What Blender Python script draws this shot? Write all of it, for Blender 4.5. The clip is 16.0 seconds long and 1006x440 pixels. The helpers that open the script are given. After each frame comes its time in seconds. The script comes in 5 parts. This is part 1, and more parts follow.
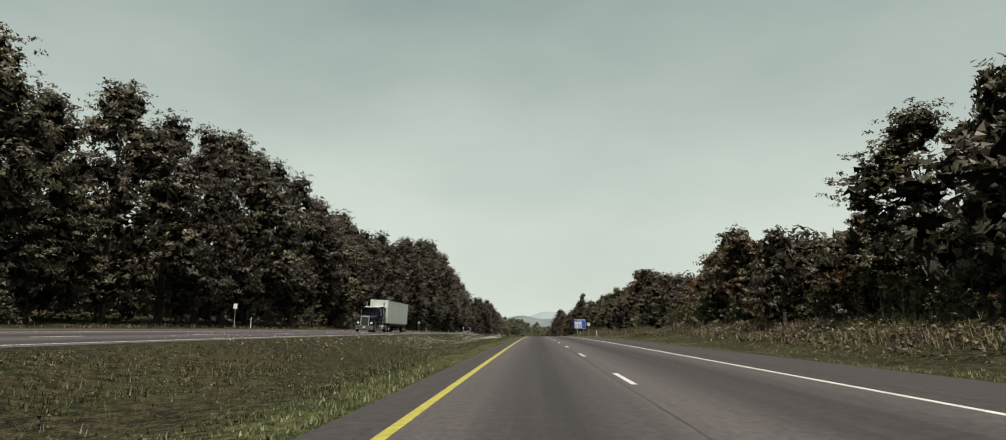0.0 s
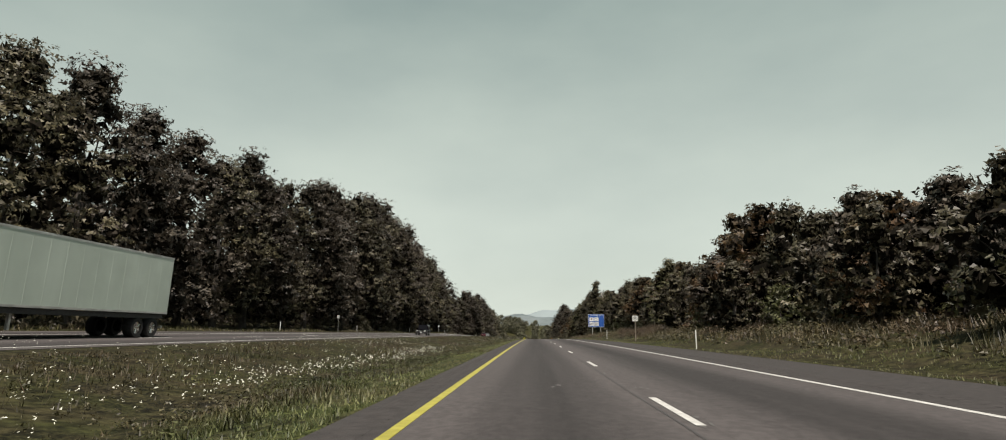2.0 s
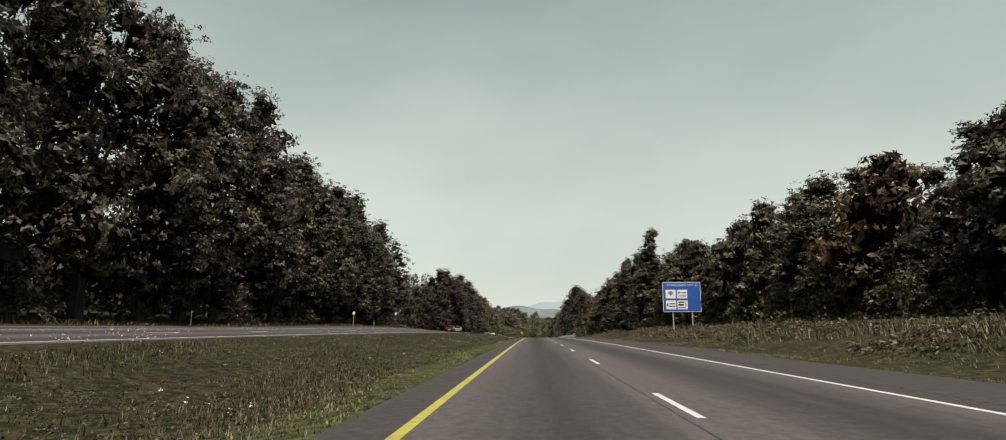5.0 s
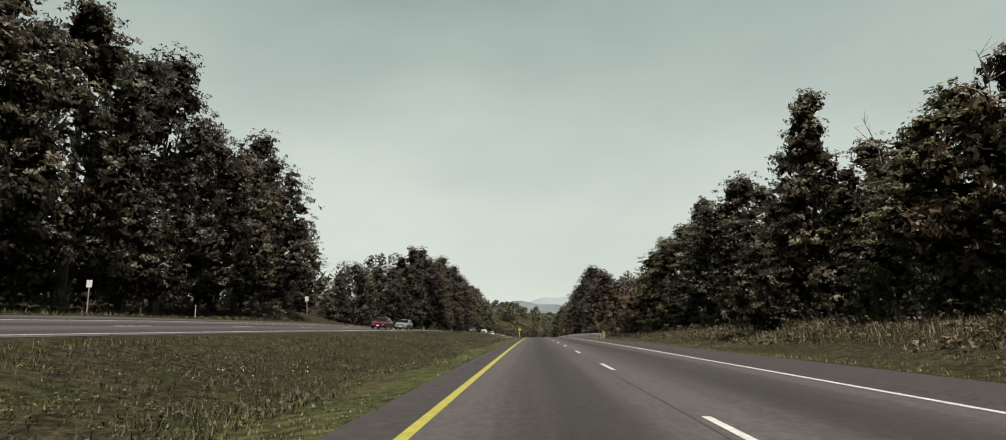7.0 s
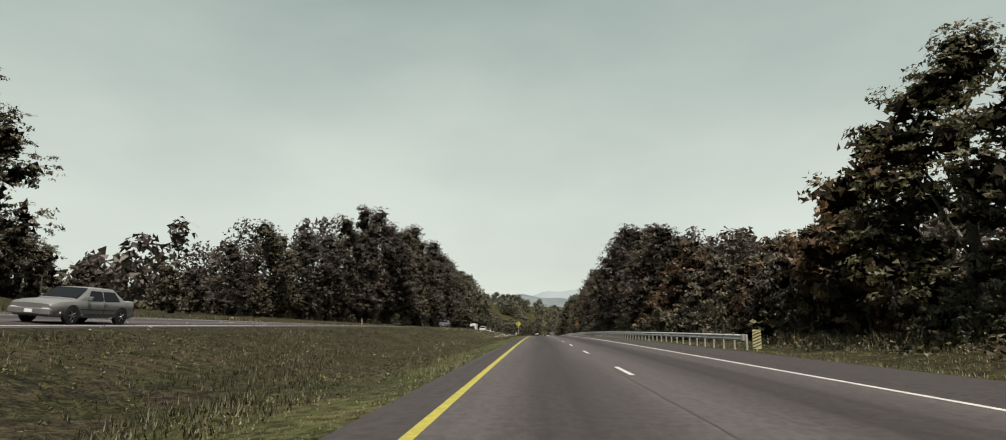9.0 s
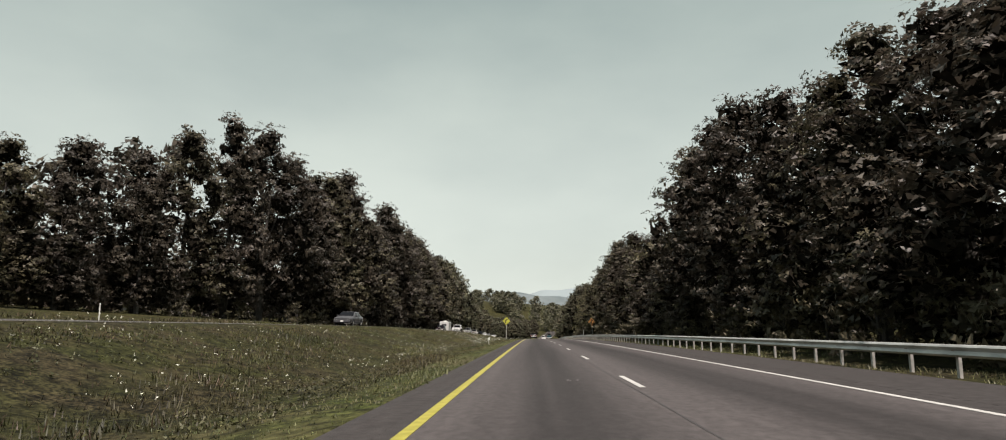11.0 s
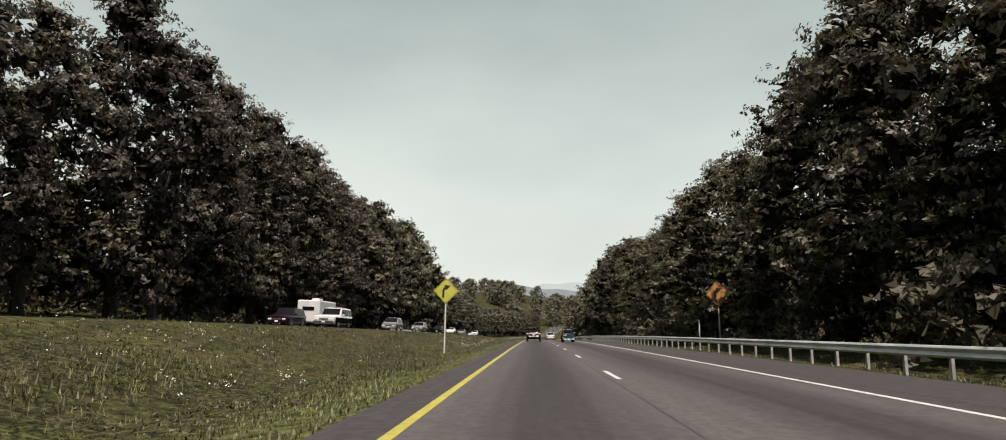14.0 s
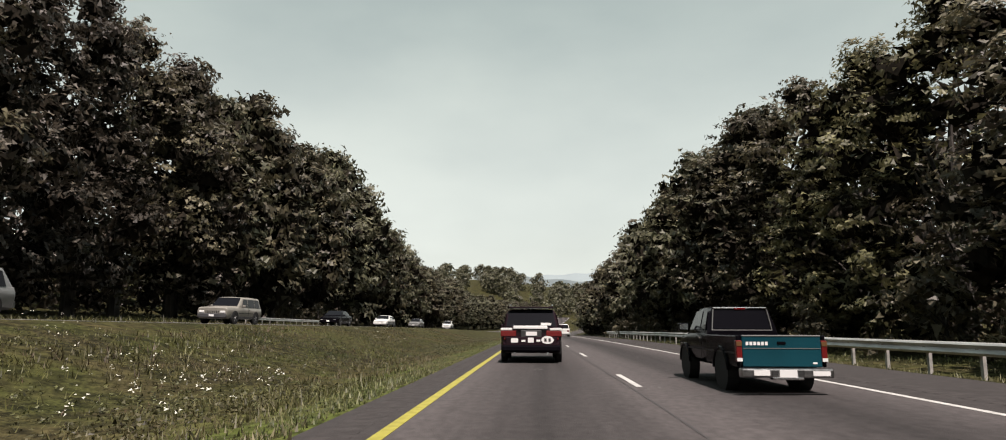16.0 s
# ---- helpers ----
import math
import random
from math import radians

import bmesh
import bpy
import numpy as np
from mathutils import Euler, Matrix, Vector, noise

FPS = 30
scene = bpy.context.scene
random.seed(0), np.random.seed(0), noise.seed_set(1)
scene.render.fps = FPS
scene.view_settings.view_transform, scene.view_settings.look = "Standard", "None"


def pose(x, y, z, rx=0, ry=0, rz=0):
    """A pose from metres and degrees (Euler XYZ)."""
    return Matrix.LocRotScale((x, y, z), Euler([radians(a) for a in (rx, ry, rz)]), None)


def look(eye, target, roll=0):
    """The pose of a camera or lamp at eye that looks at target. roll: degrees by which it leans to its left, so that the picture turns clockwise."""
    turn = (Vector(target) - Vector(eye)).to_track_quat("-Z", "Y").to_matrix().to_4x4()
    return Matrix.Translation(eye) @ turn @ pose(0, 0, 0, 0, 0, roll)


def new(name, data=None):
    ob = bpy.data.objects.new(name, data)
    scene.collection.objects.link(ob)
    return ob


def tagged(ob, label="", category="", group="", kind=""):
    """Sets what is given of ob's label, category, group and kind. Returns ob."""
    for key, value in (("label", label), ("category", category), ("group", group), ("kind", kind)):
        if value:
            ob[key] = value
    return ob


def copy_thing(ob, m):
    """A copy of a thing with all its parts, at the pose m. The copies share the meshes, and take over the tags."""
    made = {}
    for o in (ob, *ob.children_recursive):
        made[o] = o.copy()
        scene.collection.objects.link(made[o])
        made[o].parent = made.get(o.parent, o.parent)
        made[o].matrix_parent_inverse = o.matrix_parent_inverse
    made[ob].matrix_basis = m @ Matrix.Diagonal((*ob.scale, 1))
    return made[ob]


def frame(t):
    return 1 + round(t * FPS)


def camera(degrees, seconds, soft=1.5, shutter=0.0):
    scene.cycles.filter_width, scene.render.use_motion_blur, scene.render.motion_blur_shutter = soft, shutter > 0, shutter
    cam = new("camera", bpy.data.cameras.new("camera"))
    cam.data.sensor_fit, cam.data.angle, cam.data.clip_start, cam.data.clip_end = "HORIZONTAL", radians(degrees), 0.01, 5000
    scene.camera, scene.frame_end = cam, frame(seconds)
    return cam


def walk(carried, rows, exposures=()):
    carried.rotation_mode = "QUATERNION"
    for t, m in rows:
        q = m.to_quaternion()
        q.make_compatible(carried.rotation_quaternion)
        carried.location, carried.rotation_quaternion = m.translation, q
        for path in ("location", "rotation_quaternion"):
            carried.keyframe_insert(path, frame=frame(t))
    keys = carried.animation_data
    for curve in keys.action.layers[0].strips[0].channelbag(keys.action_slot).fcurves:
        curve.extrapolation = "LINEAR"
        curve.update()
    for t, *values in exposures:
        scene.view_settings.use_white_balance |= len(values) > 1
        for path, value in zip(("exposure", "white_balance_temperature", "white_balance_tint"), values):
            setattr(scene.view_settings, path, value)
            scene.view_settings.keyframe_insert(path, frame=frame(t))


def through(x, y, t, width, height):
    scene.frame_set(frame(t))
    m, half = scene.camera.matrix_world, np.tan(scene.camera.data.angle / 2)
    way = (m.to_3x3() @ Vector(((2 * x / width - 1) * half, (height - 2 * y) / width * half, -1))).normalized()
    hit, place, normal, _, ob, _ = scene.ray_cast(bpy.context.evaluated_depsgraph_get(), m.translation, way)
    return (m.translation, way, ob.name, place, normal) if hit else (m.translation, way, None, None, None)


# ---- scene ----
cam = camera(78.2, 16.0, soft=1.05)
PATH = [
    (0.0, 1.560, 0.00, 1.098, 2.90, 9.83, 0.0),
    (0.5, 1.560, 16.59, 1.085, 2.66, 9.75, 0.0),
    (1.0, 1.560, 32.60, 1.048, 2.58, 9.87, 0.0),
    (1.5, 1.560, 49.54, 0.982, 2.71, 9.65, 0.0),
    (2.0, 1.550, 65.92, 0.893, 2.76, 9.71, 0.0),
    (2.5, 1.540, 82.23, 0.779, 2.75, 9.64, 0.0),
    (3.0, 1.510, 98.49, 0.640, 2.51, 9.41, 0.0),
    (3.5, 1.480, 114.69, 0.477, 2.50, 9.51, 0.0),
    (4.0, 1.458, 130.84, 0.290, 2.77, 9.21, 0.0),
    (4.5, 1.437, 146.94, 0.078, 2.76, 9.13, 0.0),
    (5.0, 1.415, 163.00, -0.157, 2.75, 9.05, 0.0),
    (5.5, 1.393, 179.02, -0.415, 2.75, 8.98, 0.0),
    (6.0, 1.372, 195.00, -0.698, 2.74, 8.90, 0.0),
    (6.5, 1.350, 210.95, -1.003, 2.73, 8.82, 0.0),
    (7.0, 1.330, 226.87, -1.333, 2.77, 8.69, 0.0),
    (7.5, 1.320, 242.77, -1.685, 2.91, 8.60, 0.0),
    (8.0, 1.310, 258.64, -2.061, 2.83, 8.50, 0.0),
    (8.5, 1.300, 274.50, -2.460, 2.92, 8.35, 0.0),
    (9.0, 1.290, 290.34, -2.883, 3.06, 8.19, 0.0),
    (9.5, 1.312, 306.17, -3.329, 2.99, 8.17, 0.0),
    (10.0, 1.334, 322.00, -3.798, 2.91, 8.16, 0.0),
    (10.5, 1.356, 337.82, -4.291, 2.84, 8.14, 0.0),
    (11.0, 1.378, 353.65, -4.808, 2.76, 8.13, 0.0),
    (11.5, 1.400, 369.48, -5.349, 2.69, 8.11, 0.0),
    (12.0, 1.430, 384.80, -5.894, 2.78, 8.10, 0.0),
    (12.5, 1.460, 401.17, -6.502, 2.95, 7.70, 0.0),
    (13.0, 1.480, 417.04, -7.115, 2.94, 7.86, 0.0),
    (13.5, 1.500, 432.93, -7.753, 2.80, 7.68, 0.0),
    (14.0, 1.530, 448.84, -8.415, 2.84, 7.70, 0.0),
    (14.5, 1.560, 464.78, -9.103, 3.00, 7.64, 0.0),
    (15.0, 1.567, 480.75, -9.816, 3.07, 7.10, 0.0),
    (15.5, 1.573, 496.76, -10.555, 3.02, 7.01, 0.0),
    (16.0, 1.580, 512.80, -11.320, 2.95, 6.97, 0.0),
]
walk(cam, [(t, pose(x, y, z, 90 + pitch, roll, yaw)) for t, x, y, z, yaw, pitch, roll in PATH],
     exposures=[(0, 0.53, 6650, 8), (4, 0.56, 6650, 9), (9, 0.59, 6650, 10), (11.5, 0.68, 6600, 13), (16, 0.77, 6600, 15)])

# ---------- world and sun ----------
SUN_DIR = Vector((0.14, -0.33, 0.933)).normalized()
world = bpy.data.worlds.new("sky")
scene.world = world
world.use_nodes = True
wn, wl = world.node_tree.nodes, world.node_tree.links
wn.clear()
sky = wn.new("ShaderNodeTexSky")
sky.sky_type = "NISHITA"
sky.sun_disc = False
sky.sun_elevation = math.asin(SUN_DIR.z)
sky.sun_rotation = math.atan2(SUN_DIR.x, SUN_DIR.y)
sky.air_density, sky.dust_density, sky.ozone_density = 1.0, 4.0, 1.0
coord = wn.new("ShaderNodeTexCoord")
stretch = wn.new("ShaderNodeMapping")
stretch.inputs["Scale"].default_value = (1.0, 1.0, 2.2)
cloud = wn.new("ShaderNodeTexNoise")
cloud.inputs["Scale"].default_value = 2.0
cloud.inputs["Detail"].default_value = 5
cloud.inputs["Roughness"].default_value = 0.5
cloud_ramp = wn.new("ShaderNodeMapRange")
cloud_ramp.inputs["From Min"].default_value, cloud_ramp.inputs["From Max"].default_value = 0.3, 0.75
cloud_ramp.inputs["To Min"].default_value, cloud_ramp.inputs["To Max"].default_value = 0.0, 1.0
veil = wn.new("ShaderNodeMix")
veil.data_type = "RGBA"
upward = wn.new("ShaderNodeSeparateXYZ")
fall = wn.new("ShaderNodeMapRange")
fall.inputs["From Min"].default_value, fall.inputs["From Max"].default_value = 0.0, 0.6
fall.inputs["To Min"].default_value, fall.inputs["To Max"].default_value = 0.0, 1.0
haze = wn.new("ShaderNodeMix")
haze.data_type = "RGBA"
haze.inputs["A"].default_value, haze.inputs["B"].default_value = (10.8, 11.8, 10.8, 1), (3.2, 4.45, 4.2, 1)
back = wn.new("ShaderNodeBackground")
back.inputs["Strength"].default_value = 0.05
wo = wn.new("ShaderNodeOutputWorld")
wl.new(coord.outputs["Generated"], stretch.inputs["Vector"])
wl.new(stretch.outputs["Vector"], cloud.inputs["Vector"])
wl.new(cloud.outputs["Fac"], cloud_ramp.inputs["Value"])
wl.new(cloud_ramp.outputs["Result"], veil.inputs["Factor"])
wl.new(coord.outputs["Generated"], upward.inputs["Vector"])
wl.new(upward.outputs["Z"], fall.inputs["Value"])
wl.new(fall.outputs["Result"], haze.inputs["Factor"])

thin = wn.new("ShaderNodeMix")
thin.data_type = "RGBA"
thin.inputs["Factor"].default_value = 0.78
wl.new(sky.outputs["Color"], thin.inputs["A"])
thick = wn.new("ShaderNodeMix")
thick.data_type = "RGBA"
thick.inputs["Factor"].default_value = 0.16
thick.inputs["B"].default_value = (12.0, 12.6, 12.0, 1)
wl.new(haze.outputs["Result"], thin.inputs["B"])
wl.new(haze.outputs["Result"], thick.inputs["A"])
wl.new(thin.outputs["Result"], veil.inputs["A"])
wl.new(thick.outputs["Result"], veil.inputs["B"])
wl.new(veil.outputs["Result"], back.inputs["Color"])
wl.new(back.outputs["Background"], wo.inputs["Surface"])

sun = new("sun", bpy.data.lights.new("sun", "SUN"))
sun.data.energy, sun.data.angle, sun.data.color = 5.0, radians(0.6), (1.0, 0.915, 0.85)
sun.matrix_world = look(SUN_DIR * 60, (0, 0, 0))


# ---------- materials ----------
def mat(name, color, rough=0.6, metal=0.0, spec=0.5):
    m = bpy.data.materials.new(name)
    m.use_nodes = True
    b = m.node_tree.nodes["Principled BSDF"]
    b.inputs["Base Color"].default_value = (*color, 1)
    b.inputs["Roughness"].default_value = rough
    b.inputs["Metallic"].default_value = metal
    b.inputs["Specular IOR Level"].default_value = spec
    return m


def vary(m, c1, c2, scale, detail=6, lo=0.35, hi=0.65, stretch=(1, 1, 1), per_object=0.0, per_island=0.0, bump=0.0, bump_scale=None,
         c3=None, scale3=1.0):
    """Colour between c1 and c2 by noise, with an optional third colour in large patches, random value per object or island, and relief."""
    n, l = m.node_tree.nodes, m.node_tree.links
    b = n["Principled BSDF"]
    co = n.new("ShaderNodeTexCoord")
    mp = n.new("ShaderNodeMapping")
    mp.inputs["Scale"].default_value = stretch
    l.new(co.outputs["Object"], mp.inputs["Vector"])
    t = n.new("ShaderNodeTexNoise")
    t.inputs["Scale"].default_value, t.inputs["Detail"].default_value = scale, detail
    l.new(mp.outputs["Vector"], t.inputs["Vector"])
    r = n.new("ShaderNodeMapRange")
    r.inputs["From Min"].default_value, r.inputs["From Max"].default_value = lo, hi
    l.new(t.outputs["Fac"], r.inputs["Value"])
    mix = n.new("ShaderNodeMix")
    mix.data_type = "RGBA"
    mix.inputs["A"].default_value, mix.inputs["B"].default_value = (*c1, 1), (*c2, 1)
    l.new(r.outputs["Result"], mix.inputs["Factor"])
    out = mix.outputs["Result"]
    if c3:
        t3 = n.new("ShaderNodeTexNoise")
        t3.inputs["Scale"].default_value, t3.inputs["Detail"].default_value = scale3, 3
        l.new(co.outputs["Object"], t3.inputs["Vector"])
        r3 = n.new("ShaderNodeMapRange")
        r3.inputs["From Min"].default_value, r3.inputs["From Max"].default_value = 0.42, 0.66
        l.new(t3.outputs["Fac"], r3.inputs["Value"])
        m3 = n.new("ShaderNodeMix")
        m3.data_type = "RGBA"
        m3.inputs["B"].default_value = (*c3, 1)
        l.new(r3.outputs["Result"], m3.inputs["Factor"])
        l.new(out, m3.inputs["A"])
        out = m3.outputs["Result"]
    for amount, node, socket in ((per_object, "ShaderNodeObjectInfo", "Random"), (per_island, "ShaderNodeNewGeometry", "Random Per Island")):
        if amount:
            src = n.new(node)
            vr = n.new("ShaderNodeMapRange")
            vr.inputs["To Min"].default_value, vr.inputs["To Max"].default_value = 1 - amount, 1 + amount
            l.new(src.outputs[socket], vr.inputs["Value"])
            hsv = n.new("ShaderNodeHueSaturation")
            l.new(vr.outputs["Result"], hsv.inputs["Value"])
            l.new(out, hsv.inputs["Color"])
            out = hsv.outputs["Color"]
    l.new(out, b.inputs["Base Color"])
    if bump:
        tb = n.new("ShaderNodeTexNoise")
        tb.inputs["Scale"].default_value, tb.inputs["Detail"].default_value = bump_scale or scale * 3, 4
        l.new(mp.outputs["Vector"], tb.inputs["Vector"])
        bp = n.new("ShaderNodeBump")
        bp.inputs["Strength"].default_value, bp.inputs["Distance"].default_value = bump, 0.02
        l.new(tb.outputs["Fac"], bp.inputs["Height"])
        l.new(bp.outputs["Normal"], b.inputs["Normal"])
    return m


def leafy(name, c1, c2, c3=None, through=0.26, per_object=0.25, speckle=0.5):
    """Leaves: two-sided, a little light passing through them."""
    m = mat(name, c1, 0.52, 0, 0.33)
    vary(m, c1, c2, 0.35, 3, per_object=per_object, per_island=speckle, c3=c3, scale3=0.12)
    n, l = m.node_tree.nodes, m.node_tree.links
    b = n["Principled BSDF"]
    tr = n.new("ShaderNodeBsdfTranslucent")
    l.new(b.inputs["Base Color"].links[0].from_socket, tr.inputs["Color"])
    mx = n.new("ShaderNodeMixShader")
    mx.inputs["Fac"].default_value = through
    l.new(b.outputs["BSDF"], mx.inputs[1])
    l.new(tr.outputs["BSDF"], mx.inputs[2])
    l.new(mx.outputs["Shader"], n["Material Output"].inputs["Surface"])
    return m


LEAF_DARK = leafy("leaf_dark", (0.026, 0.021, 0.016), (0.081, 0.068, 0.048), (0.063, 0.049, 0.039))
LEAF_MID = leafy("leaf_mid", (0.039, 0.035, 0.021), (0.116, 0.102, 0.059), (0.067, 0.055, 0.039))
# haze of distance put into a lighter leaf colour
LEAF_FAR_HAZE = leafy("leaf_far_haze", (0.045, 0.045, 0.026), (0.114, 0.111, 0.064), (0.078, 0.073, 0.048))
# yellow-green leaves made paler to carry sunlight in their colour
LEAF_SUNLIT = leafy("leaf_sunlit", (0.064, 0.062, 0.029), (0.145, 0.136, 0.065), (0.092, 0.081, 0.047))
LEAF_RUST = leafy("leaf_rust", (0.0680, 0.0400, 0.0208), (0.1040, 0.0600, 0.0280), (0.0480, 0.0480, 0.0224))
LEAF_BANK = leafy("leaf_bank", (0.048, 0.047, 0.021), (0.118, 0.104, 0.048), (0.100, 0.070, 0.044), speckle=0.75)
LEAF_BUSH = leafy("leaf_bush", (0.039, 0.044, 0.018), (0.097, 0.097, 0.040), (0.062, 0.053, 0.029), speckle=0.6)
LEAF_WEED = leafy("leaf_weed", (0.042, 0.050, 0.019), (0.112, 0.116, 0.045), (0.082, 0.066, 0.036), speckle=0.75)
BARK = vary(mat("bark", (0.05, 0.042, 0.035), 0.9), (0.022, 0.019, 0.016), (0.075, 0.065, 0.055), 4, stretch=(1, 1, 0.25), bump=0.6)
# near-black colour that puts the shade inside the crowns into the material
CROWN_SHADE = vary(mat("twig_tangle", (0.014, 0.012, 0.009), 0.95, 0, 0.05), (0.010, 0.009, 0.007), (0.022, 0.018, 0.013), 3)
DEADWOOD = vary(mat("dead_wood", (0.3, 0.27, 0.23), 0.9), (0.2, 0.18, 0.15), (0.42, 0.38, 0.33), 5, stretch=(1, 1, 0.25))
ASPHALT = vary(mat("asphalt", (0.0444, 0.0429, 0.0422), 0.9, 0, 0.25), (0.0350, 0.0310, 0.0307), (0.0495, 0.0439, 0.0434), 9, 10, stretch=(1, 0.6, 1),
               bump=0.35, bump_scale=60)
def wheel_tracks(m, amount):
    """Worn, slightly paler wheel tracks and a darker drip line along each lane."""
    n, l = m.node_tree.nodes, m.node_tree.links
    base = n["Principled BSDF"].inputs["Base Color"]
    src = base.links[0].from_socket
    co = n.new("ShaderNodeTexCoord")
    sp = n.new("ShaderNodeSeparateXYZ")
    l.new(co.outputs["Object"], sp.inputs["Vector"])
    wave = n.new("ShaderNodeMath")
    wave.operation = "MULTIPLY"
    wave.inputs[1].default_value = 2 * math.pi / 3.66 * 1.0
    l.new(sp.outputs["X"], wave.inputs[0])
    cosn = n.new("ShaderNodeMath")
    cosn.operation = "COSINE"
    l.new(wave.outputs["Value"], cosn.inputs[0])
    streak = n.new("ShaderNodeTexNoise")
    streak.inputs["Scale"].default_value, streak.inputs["Detail"].default_value = 1.0, 4
    mp = n.new("ShaderNodeMapping")
    mp.inputs["Scale"].default_value = (2.2, 0.03, 1)
    l.new(co.outputs["Object"], mp.inputs["Vector"])
    l.new(mp.outputs["Vector"], streak.inputs["Vector"])
    add = n.new("ShaderNodeMath")
    add.operation = "MULTIPLY_ADD"
    add.inputs[1].default_value = 0.45
    l.new(cosn.outputs["Value"], add.inputs[0])
    l.new(streak.outputs["Fac"], add.inputs[2])
    rg = n.new("ShaderNodeMapRange")
    rg.inputs["From Min"].default_value, rg.inputs["From Max"].default_value = 0.0, 1.0
    rg.inputs["To Min"].default_value, rg.inputs["To Max"].default_value = 1 - amount, 1 + amount
    l.new(add.outputs["Value"], rg.inputs["Value"])
    hsv = n.new("ShaderNodeHueSaturation")
    l.new(rg.outputs["Result"], hsv.inputs["Value"])
    l.new(src, hsv.inputs["Color"])
    l.new(hsv.outputs["Color"], base)
    return m


wheel_tracks(ASPHALT, 0.44)
SHOULDER = vary(mat("shoulder_asphalt", (0.0444, 0.0429, 0.0414), 0.92, 0, 0.2), (0.0296, 0.0266, 0.0260), (0.0415, 0.0374, 0.0364), 5, 10, bump=0.4, bump_scale=50)
PAINT_WHITE = vary(mat("white_road_paint", (0.5950, 0.5865, 0.5610), 0.7), (0.30, 0.295, 0.28), (0.45, 0.44, 0.42), 8, 8, bump=0.2)
PAINT_YELLOW = vary(mat("yellow_road_paint", (0.34, 0.31, 0.04), 0.7), (0.20, 0.182, 0.022), (0.29, 0.262, 0.040), 6, 8, bump=0.2)
# ground colour darkened to hold the shade between the grass blades
SOIL_GRASS = vary(mat("grass_ground", (0.0432, 0.0468, 0.0180), 0.95, 0, 0.1), (0.0070, 0.0062, 0.0036), (0.0400, 0.0325, 0.0175), 13.0, 15, lo=0.40, hi=0.60, bump=0.35, bump_scale=26,
                  c3=(0.0330, 0.0270, 0.0140), scale3=0.16)


def patchy(m, scale, low, high, tint):
    """Patches of deeper and paler growth, some of them tinted, over a ground material."""
    n, l = m.node_tree.nodes, m.node_tree.links
    base = n["Principled BSDF"].inputs["Base Color"]
    src = base.links[0].from_socket
    co = n.new("ShaderNodeTexCoord")
    for k, (size, detail) in enumerate(((scale, 5), (scale * 0.18, 3))):
        t = n.new("ShaderNodeTexNoise")
        t.inputs["Scale"].default_value, t.inputs["Detail"].default_value = size, detail
        l.new(co.outputs["Object"], t.inputs["Vector"])
        r = n.new("ShaderNodeMapRange")
        r.inputs["From Min"].default_value, r.inputs["From Max"].default_value = 0.36, 0.64
        l.new(t.outputs["Fac"], r.inputs["Value"])
        if k:
            mix = n.new("ShaderNodeMix")
            mix.data_type, mix.blend_type = "RGBA", "MULTIPLY"
            mix.inputs["B"].default_value = (*tint, 1)
            l.new(r.outputs["Result"], mix.inputs["Factor"])
            l.new(src, mix.inputs["A"])
            src = mix.outputs["Result"]
        else:
            r.inputs["To Min"].default_value, r.inputs["To Max"].default_value = low, high
            hsv = n.new("ShaderNodeHueSaturation")
            l.new(r.outputs["Result"], hsv.inputs["Value"])
            l.new(src, hsv.inputs["Color"])
            src = hsv.outputs["Color"]
    # greener growth further along the road
    xyz = n.new("ShaderNodeSeparateXYZ")
    l.new(co.outputs["Object"], xyz.inputs["Vector"])
    along = n.new("ShaderNodeMapRange")
    along.inputs["From Min"].default_value, along.inputs["From Max"].default_value = 350, 430
    l.new(xyz.outputs["Y"], along.inputs["Value"])
    # short fresh grass beside the shoulder
    fresh = n.new("ShaderNodeMapRange")
    fresh.inputs["From Min"].default_value, fresh.inputs["From Max"].default_value = -4.4, -1.6
    l.new(xyz.outputs["X"], fresh.inputs["Value"])
    inner = n.new("ShaderNodeMath")
    inner.operation = "LESS_THAN"
    inner.inputs[1].default_value = 5
    l.new(xyz.outputs["X"], inner.inputs[0])
    where = n.new("ShaderNodeMath")
    where.operation = "MULTIPLY"
    l.new(fresh.outputs["Result"], where.inputs[0])
    l.new(inner.outputs["Value"], where.inputs[1])
    green = n.new("ShaderNodeMix")
    green.data_type, green.blend_type = "RGBA", "MULTIPLY"
    green.inputs["B"].default_value = (1.6, 1.85, 1.5, 1)
    green.clamp_result = False
    l.new(where.outputs["Value"], green.inputs["Factor"])
    l.new(src, green.inputs["A"])
    src = green.outputs["Result"]
    lush = n.new("ShaderNodeMix")
    lush.data_type, lush.blend_type = "RGBA", "MULTIPLY"
    lush.inputs["B"].default_value = (1.4, 1.45, 1.2, 1)
    lush.clamp_result = False
    l.new(along.outputs["Result"], lush.inputs["Factor"])
    l.new(src, lush.inputs["A"])
    l.new(lush.outputs["Result"], base)


patchy(SOIL_GRASS, 3.2, 0.35, 1.35, (0.78, 0.98, 0.66))
GRASS_EDGE = leafy("dry_grass_blade", (0.074, 0.084, 0.034), (0.150, 0.156, 0.066), (0.128, 0.112, 0.062), 0.42, speckle=0.6)
GRASS = leafy("grass_blade", (0.038, 0.042, 0.017), (0.105, 0.104, 0.042), (0.088, 0.066, 0.040), 0.42, speckle=0.75)
GRASS_FRESH = leafy("fresh_grass_blade", (0.066, 0.084, 0.036), (0.125, 0.150, 0.062), (0.110, 0.118, 0.056), 0.42, speckle=0.5)
